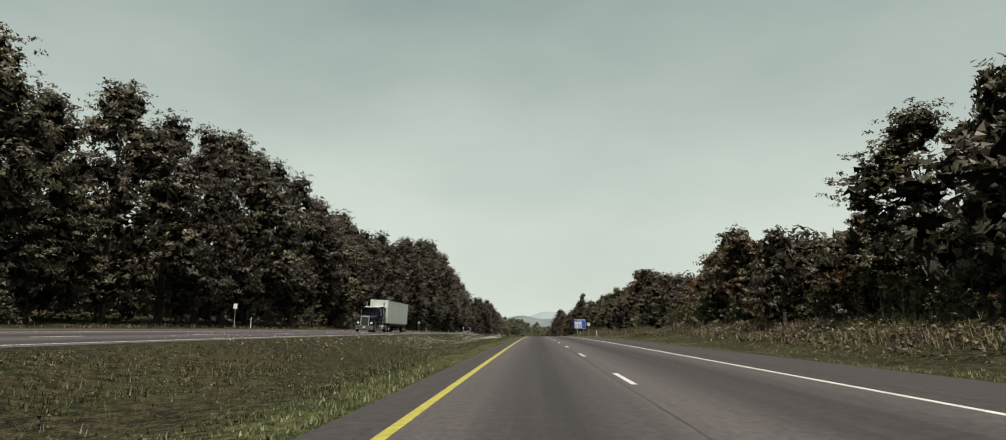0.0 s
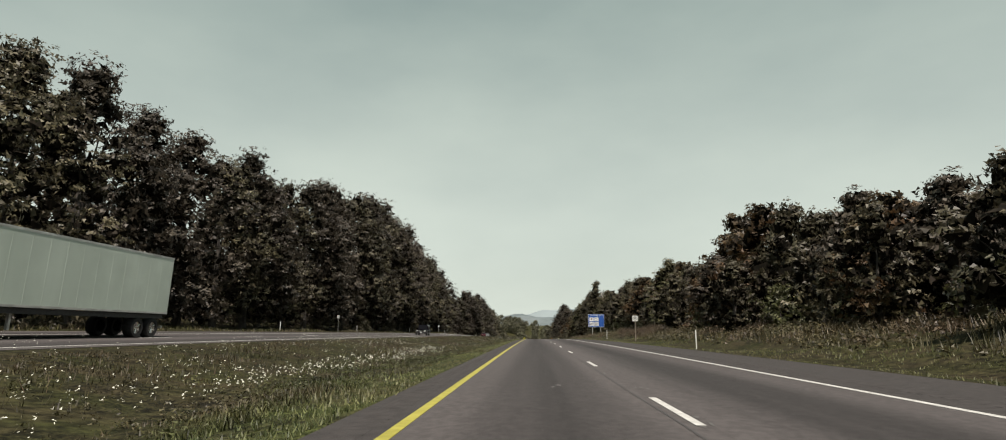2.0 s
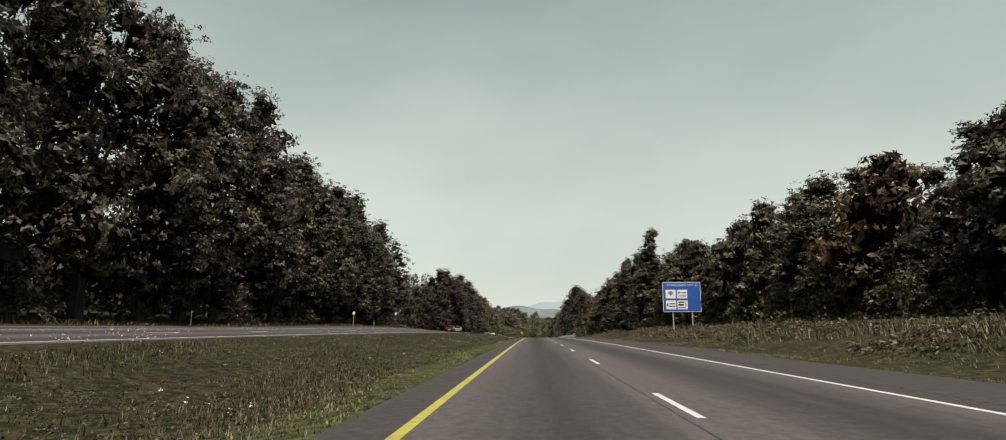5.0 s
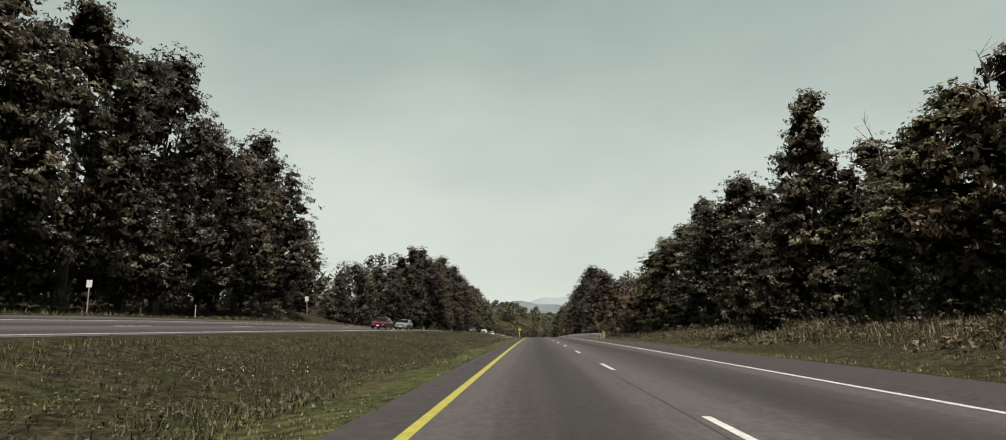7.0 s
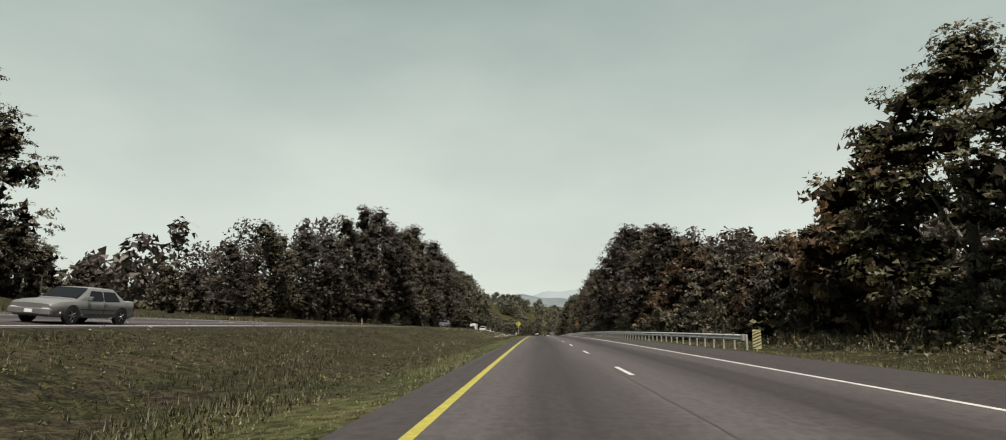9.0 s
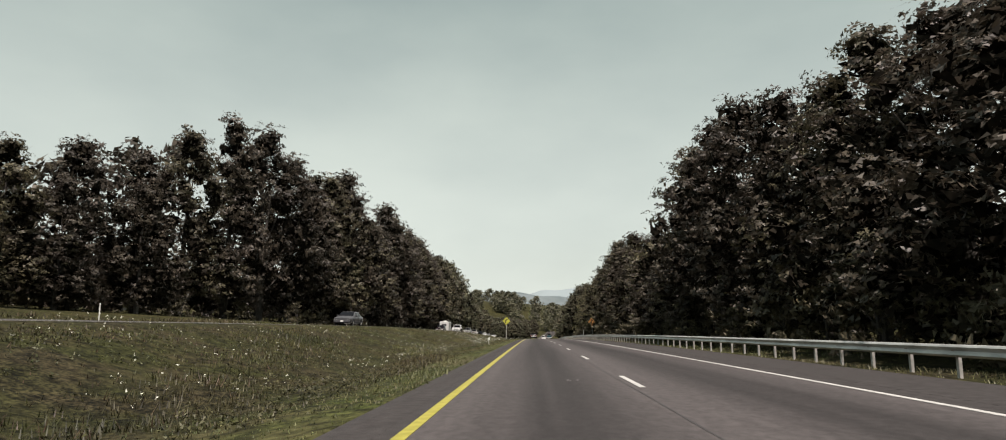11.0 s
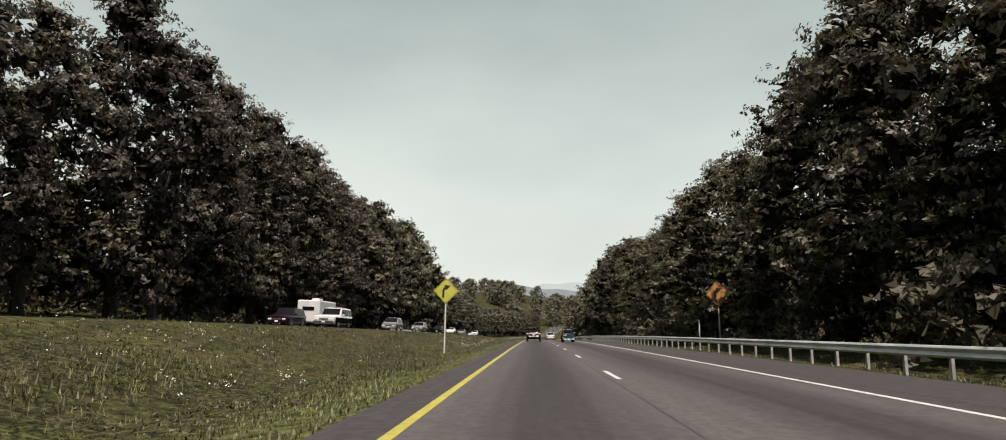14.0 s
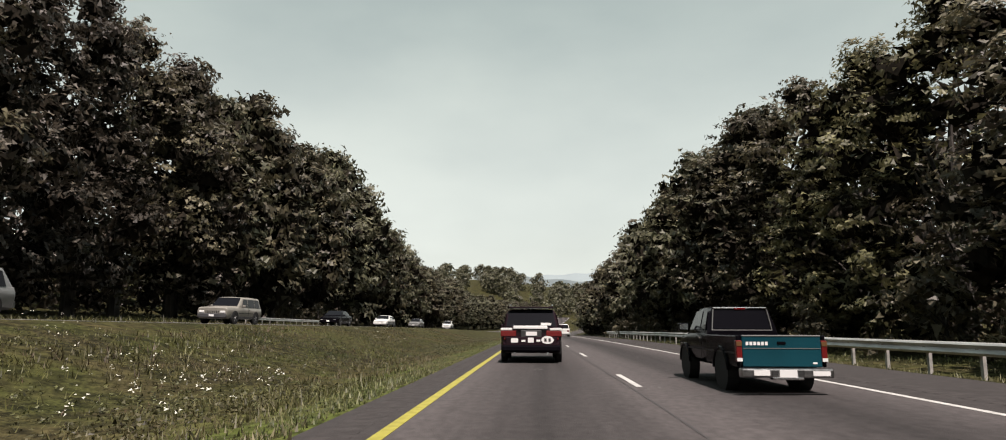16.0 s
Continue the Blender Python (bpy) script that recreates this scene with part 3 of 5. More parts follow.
RIGHT_TALL = ([-60, 24, 31, 35, 38, 41, 46, 53, 61, 66, 70, 76, 79, 82, 90, 97, 103, 108, 112, 115, 122, 130, 137, 150, 160, 175, 185, 215, 232, 240, 244,
               250, 258, 264, 281, 288, 292, 300, 306, 311, 319, 324, 329, 335, 345, 353, 358, 369, 381, 394, 405, 420, 425, 431, 440, 450, 456, 465, 474,
               486, 492, 500, 508, 525, 541, 558, 589, 606, 622, 631, 640, 655, 700, 800, 950],
              [11.4, 11.4, 12.2, 13, 10.8, 6.9, 5.6, 6.8, 7.7, 9.4, 10.8, 10, 8.2, 6.5, 7.4, 6.9, 7.8, 9.3, 9, 7.7, 9.8, 10.9, 10.9, 10, 9.6, 11, 12.3,
               12.5, 12.6, 12.4, 11.4, 11.1, 12.9, 13.5, 12.7, 12.2, 15.6, 17, 15.1, 14.4, 13.4, 11.5, 8.6, 7.7, 7.4, 8, 10.3, 12.7, 14.6, 18.3, 19, 19.7,
               15.6, 13, 13.4, 13.6, 16.2, 17.6, 18.7, 16.8, 14.6, 16.1, 17.2, 15.4, 16.2, 16.5, 19, 17.7, 15.2, 12, 16, 16.5, 15, 13, 12])
tree_line(-1, 22, 310, 6.9, LEFT_FACE, LEFT_TALL, "woods on the median side", protos_broad)
tree_line(-1, 396, 575, 6.9, LEFT_FACE, LEFT_TALL, "woods on the median side", protos_broad)
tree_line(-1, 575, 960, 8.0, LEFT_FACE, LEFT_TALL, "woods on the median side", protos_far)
# paler leaves mixed in to brighten the right-hand row
tree_line(1, 16, 330, 6.0, RIGHT_FACE, RIGHT_TALL, "woods beside the shoulder", [protos_broad[1], proto_sunlit, protos_broad[4]])
tree_line(1, 330, 480, 6.4, RIGHT_FACE, RIGHT_TALL, "woods beside the shoulder", protos_broad)
tree_line(1, 480, 560, 6.4, RIGHT_FACE, RIGHT_TALL, "woods beside the shoulder", [protos_broad[1], proto_sunlit, protos_broad[4]])
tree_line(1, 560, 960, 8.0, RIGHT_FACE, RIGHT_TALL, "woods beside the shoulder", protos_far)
# singled-out trees
for x, y, s, tall in ((18.5, 441, 0.72, 1.0), (19.5, 470, 0.8, 0.95), (19.0, 546, 0.8, 0.95), (24.5, 254, 0.62, 1.0), (23.0, 166, 0.62, 0.95), (18.0, 398, 0.6, 0.95), (-35.5, 470, 1.0, 0.9)):
    place(proto_sunlit, x, y, s, 0 if x > 0 else 180, "woods beside the shoulder" if x > 0 else "woods on the median side", tall)
for k, (x, y, s) in enumerate(((-54, 404, 0.54), (-50, 408, 0.62), (-45, 412, 0.68), (-42, 420, 0.78), (-58, 416, 0.58))):
    place(protos_broad[k], x, y, s, 180 + 25 * k, "woods on the median side")
place(protos_broad[1], -38.6, 330.0, 0.84, 180, "woods on the median side", 1.02)
place(protos_broad[0], -38.0, 314.5, 1.1, 180, "woods on the median side", 1.0)
place(protos_broad[3], -41.5, 321.0, 0.74, 150, "woods on the median side", 1.0)
place(protos_young[2], -45, 342, 0.95, 140, "woods on the median side")
place(protos_young[0], -52, 352, 0.95, 20, "woods on the median side")
place(proto_slim, 22.6, 274, 1.16, 10, "woods beside the shoulder")
place(proto_slim, 23, 306, 1.1, 80, "woods beside the shoulder")
for x, y, s, k in ((22, 62, 1.1, 1), (19.5, 46, 0.9, 0), (24, 70, 1.0, 1), (18.5, 88, 0.8, 0), (20, 100, 0.85, 0), (18, 118, 0.75, 0), (21, 132, 1.0, 2), (19.5, 146, 0.9, 0),
                   (25, 252, 0.9, 0), (17.5, 272, 0.8, 0), (16.5, 350, 0.8, 0), (15.5, 366, 0.7, 1), (17, 378, 0.9, 0), (-44, 345, 0.75, 0), (-48, 356, 0.7, 2),
                   (-46, 368, 0.8, 0), (-50, 380, 0.9, 2), (-42, 386, 0.7, 0), (-44, 331, 0.8, 0)):
    place(protos_young[k], x, y, s, rng.uniform(0, 360), "young trees at the edge of the woods")
for y in np.arange(-10, 620, 5.2):
    for side, face, group in ((-1, LEFT_FACE, "shrubs on the median side"), (1, RIGHT_FACE, "shrubs beside the shoulder")):
        if side < 0 and 308 < y < 390 or side > 0 and y > 400 and rng.uniform() < 0.4 or side < 0 and rng.uniform() < 0.72:
            continue
        yy = y + rng.uniform(-2, 2)
        x = side * (float(np.interp(yy, *face)) - (0.2 if side < 0 else 0.9) + rng.uniform(0, 2.5))
        k = rng.choice([0, 0, 1, 2], p=[0.3, 0.2, 0.35, 0.15]) if side > 0 and y < 330 else 1
        place(protos_bush[k], x, yy, rng.uniform(0.7, 1.25), rng.uniform(0, 360), group)


def woods(name, places, seed, size, per, label, material):
    """Woods behind the first row, many crowns in one mesh of leaves."""
    g = np.random.default_rng(seed)
    blocks = []
    for x, y, h, r in places:
        p = at(x, y)
        lob = np.array(lobes_broad(g, h, r, 0.03))
        pick = g.integers(len(lob), size=per)
        d = g.normal(0, 1, (per, 3))
        d /= np.linalg.norm(d, axis=1, keepdims=True)
        c = lob[pick, :3] + d * lob[pick, 3:4] + np.array(p)
        blocks.append(leaves(g, c, d + np.array([0, 0, 0.4]), size))
    ob = new(name, pieces(name, np.concatenate(blocks), material))
    return tagged(ob, label, "woods", kind="stuff")


spots, back_spots, under_spots, close_spots = [], [], [], []
for y in np.arange(20, 960, 8.0):
    for side, face, tall in ((-1, LEFT_FACE, LEFT_TALL), (1, RIGHT_FACE, RIGHT_TALL)):
        if side < 0 and 316 < y < 392:
            continue
        f, h = float(np.interp(y, *face)), float(np.interp(y, *tall))
        spots.append((side * (f + 10.5 + rng.uniform(-2, 2)), y + rng.uniform(-3, 3), h * rng.uniform(0.86, 1.0), 6.2))
        back_spots.append((side * (f + 20 + rng.uniform(-2, 2)), y + rng.uniform(-3, 3), h * rng.uniform(0.8, 1.0), 5.8))
        close_spots.append((side * (f + 31 + rng.uniform(-2, 2)), y + rng.uniform(-3, 3), 9.5, 5.5))
for y in np.arange(20, 620, 6.0):
    if not 308 < y < 392:
        under_spots.append((-(float(np.interp(y, *LEFT_FACE)) + 7 + rng.uniform(-1, 2)), y, 5.5, 3.6))
    under_spots.append((float(np.interp(y, *RIGHT_FACE)) + 6.5 + rng.uniform(-1, 2), y, 5.0, 3.6))
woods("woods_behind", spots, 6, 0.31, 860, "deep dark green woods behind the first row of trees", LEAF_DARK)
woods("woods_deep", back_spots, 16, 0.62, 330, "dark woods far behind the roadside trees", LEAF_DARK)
# backing row added so that no sky shows between the trunks
woods("woods_interior", close_spots, 26, 0.9, 170, "low growth added deep inside the woods to close sky gaps", LEAF_DARK)
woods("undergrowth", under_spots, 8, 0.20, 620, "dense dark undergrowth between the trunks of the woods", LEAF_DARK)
far = [(x, 985 + rng.uniform(-20, 60) + abs(x - 20) * 0.1, rng.uniform(11, 15), 8.5) for x in np.arange(-120, 190, 6)]
far += [(x, 1075 + rng.uniform(-20, 60), rng.uniform(12, 16), 8.5) for x in np.arange(-160, 240, 8)]
woods("woods_beyond_the_bend", far, 9, 0.95, 600, "distant green woods closing the road beyond the bend", LEAF_FAR_HAZE)
far = [(-x, 430 + rng.uniform(-25, 25) + x * 0.35, rng.uniform(6, 10), 5.0) for x in np.arange(62, 150, 6)]
woods("woods_beyond_the_clearing", far, 19, 0.75, 420, "green trees beyond the grassy clearing", LEAF_MID)


# dead limbs standing out of the foliage
def dead_tree(x, y, h, seed):
    g = np.random.default_rng(seed)
    bm = bmesh.new()
    p = Vector((0, 0, -0.3))
    for i in range(5):
        q = p + Vector((g.normal(0, 0.12), g.normal(0, 0.12), h / 5))
        rod(bm, p, q, 0.12 - 0.02 * i, 0.12 - 0.02 * (i + 1), 6)
        if i > 1:
            for k in range(3):
                a = g.uniform(0, 6.28)
                e = q + Vector((math.cos(a), math.sin(a), g.uniform(0.5, 1.4))) * g.uniform(0.7, 1.6)
                rod(bm, q, e, 0.045, 0.012, 5)
                for _ in range(3):
                    b = q.lerp(e, g.uniform(0.4, 1.0))
                    rod(bm, b, b + Vector((g.normal(0, 0.4), g.normal(0, 0.4), g.uniform(0.2, 0.8))), 0.02, 0.006, 4)
        p = q
    ob = empty("dead_tree", Matrix.Translation(at(x, y)), "bare grey dead tree standing among green trees", "dead tree")
    part("trunk", bm, DEADWOOD, ob)


dead_tree(24.5, 268, 11.5, 1)
dead_tree(23.6, 257, 11.5, 2)
dead_tree(19.3, 525, 16.5, 3)


# ---------- hills ----------
def hill(name, y0, x0, x1, base, top, depth, material, seed, label):
    g = np.random.default_rng(seed)
    ph = g.uniform(0, 6.28, 6)
    xs, rows = np.linspace(x0, x1, 120), 12
    v = []
    for j in range(rows):
        f = j / (rows - 1)
        for x in xs:
            u = (x - x0) / (x1 - x0)
            ridge = math.sin(math.pi * u) ** 0.6 * (0.78 + 0.13 * math.sin(7 * u + ph[0]) + 0.08 * math.sin(17 * u + ph[1]) + 0.03 * math.sin(61 * u + ph[2]) + 0.02 * math.sin(143 * u + ph[3]))
            v.append((x, y0 + depth * f, base + (top - base) * ridge * math.sin(math.pi / 2 * f) ** 0.8))
    ob = new(name, mesh_of(name, v, grid_faces(len(xs), rows), material, True))
    return tagged(ob, label, "hill", kind="structure")


# haze is painted into the hill colours, paler and bluer further off
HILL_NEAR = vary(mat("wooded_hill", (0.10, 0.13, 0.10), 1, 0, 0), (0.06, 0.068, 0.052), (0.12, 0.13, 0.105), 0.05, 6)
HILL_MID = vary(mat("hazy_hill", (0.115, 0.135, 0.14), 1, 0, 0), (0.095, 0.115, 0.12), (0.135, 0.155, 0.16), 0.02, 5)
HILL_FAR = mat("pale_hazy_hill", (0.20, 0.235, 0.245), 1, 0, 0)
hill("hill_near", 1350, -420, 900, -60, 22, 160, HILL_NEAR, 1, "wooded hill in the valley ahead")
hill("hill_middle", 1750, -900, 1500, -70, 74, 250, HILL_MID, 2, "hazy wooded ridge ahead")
hill("hill_far", 3000, -700, 2300, -80, 145, 300, HILL_FAR, 3, "ridge on the horizon with haze painted pale blue")
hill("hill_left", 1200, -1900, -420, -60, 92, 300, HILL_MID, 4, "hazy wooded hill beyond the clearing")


# ---------- grass, weeds and flowers ----------
def blades(name, x0, x1, count, tall, seed, label, material, bias=1.0, y0=-4, y1=600, width=0.019):
    g = np.random.default_rng(seed)
    u = g.uniform(0, 1, count) ** bias
    x, y = x0 + (x1 - x0) * u, g.uniform(y0, y1, count)
    # thicker and thinner patches
    keep = (np.sin(x * 0.9 + y * 0.31) + np.sin(y * 0.17 - x * 0.6) + g.normal(0, 1.0, count)) > -0.9
    x, y = x[keep], y[keep]
    k = len(x)
    blocks = []
    for i in range(3):
        a = g.uniform(0, 6.28, k)
        h = tall * g.uniform(0.5, 1.25, k) * (0.7 + 0.3 * np.sin(y * 0.21 + x))
        w = width * g.uniform(0.6, 1.6, k) * (1 + 2 * tall)
        dx, dy = np.cos(a), np.sin(a)
        bx, by = x + g.normal(0, 0.05, k), y + g.normal(0, 0.05, k)
        bz = land(bx, by) - 0.02
        lean = h * g.uniform(0.2, 1.0, k)
        b = np.stack([bx + bend(by), by, bz], 1)
        side = np.stack([-dy * w, dx * w, 0 * w], 1)
        up = np.stack([dx * lean, dy * lean, h], 1)
        blocks.append(np.stack([b - side, b + side, b + up], 1))
    ob = new(name, pieces(name, np.concatenate(blocks), material))
    return tagged(ob, label, "grass", kind="stuff")


blades("grass_by_the_shoulder", -1.0, -3.4, 36000, 0.115, 1, "light green roadside grass beside the narrow shoulder", GRASS_EDGE, 1.5, width=0.014)
blades("median_grass", -2.4, -13.1, 72000, 0.21, 2, "long rough olive grass and weeds in the median", GRASS, 1.2, y1=392, width=0.009)
blades("lush_median_grass", -2.2, -13.1, 42000, 0.22, 22, "greener long grass in the median", GRASS_LUSH, 1.2, y0=380, width=0.010)
blades("fresh_median_grass", -1.0, -4.6, 52000, 0.10, 21, "short fresh green grass beside the narrow shoulder", GRASS_FRESH, 1.6, width=0.008)
blades("russet_weeds", -4.2, -13.1, 15000, 0.26, 23, "thin russet and brown weeds among the median grass", WEED_DRY, 0.8, width=0.007)
blades("verge_grass", 10.6, 15.5, 36000, 0.15, 3, "dry green grass verge beside the wide shoulder", GRASS_EDGE, width=0.011)
blades("tall_weeds", 15.0, 21.0, 24000, 0.6, 4, "tall brownish weeds at the foot of the woods", LEAF_BANK, y1=330, width=0.008)
blades("dry_weeds", 15.6, 19.0, 2800, 1.2, 7, "tall dry russet weeds at the foot of the woods", WEED_DRY, y0=149, y1=173, width=0.006)
blades("far_verge_grass", -26.3, -30.5, 9000, 0.4, 5, "long grass beyond the oncoming carriageway", GRASS)


def clumps(name, count, each, size, seed, material, label, category, x0=-2.6, x1=-12.9, y1=590, big=1.0):
    """Low leafy plants scattered over a band beside the road."""
    g = np.random.default_rng(seed)
    x, y = x0 + (x1 - x0) * g.uniform(0, 1, count) ** 1.3, g.uniform(2, y1, count)
    keep = np.sin(x * 0.7 + y * 0.13) + np.sin(y * 0.41) + g.normal(0, 0.8, count) > -0.5
    x, y = x[keep], y[keep]
    k = len(x)
    p = np.stack([x + bend(y), y, land(x, y)], 1)
    r, h = big * g.uniform(0.08, 0.26, (k, 1)), big * g.uniform(0.10, 0.42, (k, 1))
    blocks = []
    for _ in range(each):
        d = g.normal(0, 1, (k, 3))
        d /= np.linalg.norm(d, axis=1, keepdims=True)
        d[:, 2] = abs(d[:, 2])
        blocks.append(leaves(g, p + d * np.concatenate([r, r, h], 1) * g.uniform(0.3, 1, (k, 1)), d + np.array([0, 0, 0.5]), size))
    return tagged(new(name, pieces(name, np.concatenate(blocks), material)), label, category, kind="stuff")


g = np.random.default_rng(12)
clumps("broad_leaved_weeds", 24000, 10, 0.031, 13, LEAF_WEED, "clumps of broad-leaved green weeds in the median grass", "weeds")
clumps("bank_weeds", 4600, 12, 0.085, 14, LEAF_BANK, "dense dull green and brown weeds on the bank below the woods", "weeds", 19.5, 14.2, 330, 2.3)
heads = []
for _ in range(230):
    cx, cy = g.uniform(-13.5, -3.0), g.choice([g.uniform(8, 600), g.uniform(30, 130), g.uniform(370, 530)])
    k = int(g.integers(3, 26))
    heads += [(cx + g.normal(0, 0.9), cy + g.normal(0, 1.6)) for _ in range(k)]
heads += [(g.normal(-4.6, 0.7), g.uniform(77, 103)) for _ in range(330)]
heads += [(g.uniform(-12.5, -8.0), g.uniform(102, 118)) for _ in range(160)]
heads += [(g.uniform(-10.0, -6.0), g.uniform(42, 60)) for _ in range(220)]
heads += [(g.uniform(-6.5, -4.0), g.uniform(425, 440)) for _ in range(120)]
heads += [(g.uniform(-12.5, -5.5), g.uniform(437, 457)) for _ in range(300)]
heads += [(g.normal(-12.9, 0.4), g.uniform(166, 188)) for _ in range(130)]
heads = np.array([h for h in heads if -14 < h[0] < -2.4])
k = len(heads)
hz = land(heads[:, 0], heads[:, 1]) + g.uniform(0.30, 0.62, k)
c = np.stack([heads[:, 0] + bend(heads[:, 1]), heads[:, 1], hz], 1)
tagged(new("wild_flowers", pieces("wild_flowers", np.concatenate([leaves(g, c + g.normal(0, 0.026, (k, 3)), np.tile([0.0, -0.3, 1.0], (k, 1)), 0.019, 0.4) for _ in range(3)]), FLOWER)),
       "white wild flower heads scattered over the median grass", "wild flowers", kind="stuff")


# ---------- shoulder details ----------
def rumble(name, x0, x1, label):
    ys = np.arange(-5, 600, 0.1)
    v = []
    for x in (x0 + 0.001, x1 - 0.001):
        zz = land(np.full(len(ys), x), ys) + np.where((ys * 10).round() % 3 == 0, -0.020, -0.004) * (1 if x0 < x < x1 else 0) - 0.004
        v.append(np.stack([x + bend(ys), ys, zz], 1))
    v = np.stack(v, 1).reshape(-1, 3)
    return tagged(new(name, mesh_of(name, v, grid_faces(2, len(ys)), SHOULDER)), label, "rumble strip", kind="structure")


rumble("rumble_strip_left", -0.70, -0.28, "milled rumble strip beside the yellow line")
rumble("rumble_strip_right", 8.0, 8.42, "milled rumble strip on the wide shoulder")
TAR = mat("tar_seam", (0.030, 0.027, 0.027), 0.8)
ys = np.arange(-20, 640, 0.8)
gg = np.random.default_rng(3)
wob = np.cumsum(gg.normal(0, 0.006, len(ys)))
wob -= np.convolve(wob, np.ones(25) / 25, "same")
v = []
for y, w in zip(ys, wob):
    x = 3.30 + w
    hw = 0.008 + 0.014 * abs(math.sin(y * 1.7))
    for dx in (-hw, hw):
        p = at(x + dx, float(y), 0.004)
        v.append(tuple(p))
tagged(new("road_seam", mesh_of("road_seam", v, grid_faces(2, len(ys)), TAR)), "dark tarred seam between the lanes", "road seam", kind="structure")
patches = []
for _ in range(46):
    px, py = gg.choice([3.66, 3.66, 5.4, 1.9, 3.4]) + gg.normal(0, 0.18), gg.uniform(2, 560)
    for _ in range(3):
        c = at(px + gg.normal(0, 0.12), py + gg.normal(0, 0.25), 0.005)
        a, b2 = gg.uniform(0.02, 0.06), gg.uniform(0.06, 0.22)
        patches.append([(c.x - a, c.y, c.z), (c.x, c.y - b2, c.z), (c.x + a, c.y + 0.05, c.z), (c.x + 0.02, c.y + b2, c.z)])
SCUFF = vary(mat("worn_patch", (0.09, 0.085, 0.083), 0.9), (0.045, 0.041, 0.040), (0.080, 0.074, 0.072), 20)
tagged(new("worn_patches", pieces("worn_patches", np.array(patches), SCUFF)), "pale worn spots in the asphalt along the seam", "road wear", kind="stuff")


# ---------- guardrail ----------
RAIL_POST = vary(mat("dull_post_steel", (0.30, 0.29, 0.28), 0.65, 0.3), (0.34, 0.33, 0.31), (0.50, 0.48, 0.45), 5)


def guardrail(x, y0, y1, face, group_label, end=True):
    edge = 10.4 if x > 0 else -26.0

    def line(y):
        """A point on the ground line of the rail, set even along the road's edge."""
        return Vector((x + float(bend(y)), y, float(land(edge, y)) - 0.06))
    base = line(y0)
    rail = empty("guardrail", Matrix.Translation(base), group_label, "guardrail")
    section = [(0.0, 0.760), (0.05, 0.745), (0.085, 0.700), (0.05, 0.660), (0.012, 0.610), (0.05, 0.560), (0.085, 0.520), (0.05, 0.475), (0.0, 0.460),
               (-0.006, 0.460), (0.03, 0.480), (0.06, 0.520), (0.03, 0.560), (-0.006, 0.610), (0.03, 0.660), (0.06, 0.700), (0.03, 0.740), (-0.006, 0.760)]
    n = int((y1 - y0) / 3.81)
    for k in range(n):
        v = []
        for yy in np.linspace(y0 + k * 3.81 - 0.02, y0 + (k + 1) * 3.81 + 0.02, 3):
            p = line(float(yy)) - base
            v += [(p.x + face * (0.10 + a), p.y, p.z + b) for a, b in section]
        m = len(section)
        faces = [(j * m + i, j * m + (i + 1) % m, (j + 1) * m + (i + 1) % m, (j + 1) * m + i) for j in range(2) for i in range(m)] + [tuple(range(m)), tuple(range(3 * m - 1, 2 * m - 1, -1))]
        ob = new("rail", mesh_of("rail", v, faces, STEEL))
        ob.parent = rail
    post_bm = boxed(-0.04, 0.04, -0.05, 0.05, -0.3, 0.75, bevel=0.005)
    first = part("post", post_bm, RAIL_POST, rail)
    block_bm = boxed(-0.045, 0.045, -0.06, 0.06, 0.47, 0.74, bevel=0.006)
    fb = part("spacer_block", block_bm, WOOD_POST, rail)
    for k in range(2 * n):
        p = line(y0 + k * 1.905) - base
        if k:
            o = new("post", first.data)
            o.parent = rail
            o2 = new("spacer_block", fb.data)
            o2.parent = rail
        else:
            o, o2 = first, fb
        o.location = p
        o2.location = p + Vector((face * 0.075, 0, 0))
    if end:
        bm = bmesh.new()
        rod(bm, (face * 0.13, 0.06, 0.46), (face * 0.13, 0.06, 0.76), 0.12, 0.12, 14)
        part("end_terminal", bm, STEEL, rail)
    return rail


guardrail(11.5, 321.6, 321.6 + 3.81 * 73, -1, "galvanised steel W-beam guardrail beside the shoulder")
guardrail(-27.3, 574, 574 + 3.81 * 9, 1, "galvanised steel guardrail beyond the oncoming carriageway")


# ---------- signs and posts ----------
def letters(name, body, size, material, parent, x, z, y, label="", align="CENTER"):
    """Raised lettering facing -y."""
    cu = bpy.data.curves.new(name, "FONT")
    cu.body, cu.size, cu.extrude, cu.align_x, cu.align_y = body, size, 0.002, align, "CENTER"
    tmp = bpy.data.objects.new(name, cu)
    me = bpy.data.meshes.new_from_object(tmp)
    bpy.data.objects.remove(tmp)
    bpy.data.curves.remove(cu)
    me.transform(Matrix.Rotation(radians(90), 4, "X"))
    me.materials.clear()
    me.materials.append(material)
    ob = new(name, me)
    ob.parent = parent
    ob.location = (x, y, z)
    return tagged(ob, label) if label else ob


def diamond(c, half, r=0.07):
    pts = []
    for a in (0, 90, 180, 270):
        ca, sa = math.cos(radians(a)), math.sin(radians(a))
        for da in (-40, 0, 40):
            pts.append((ca * (half - r) + r * math.cos(radians(a + da)), c + sa * (half - r) + r * math.sin(radians(a + da))))
    return pts


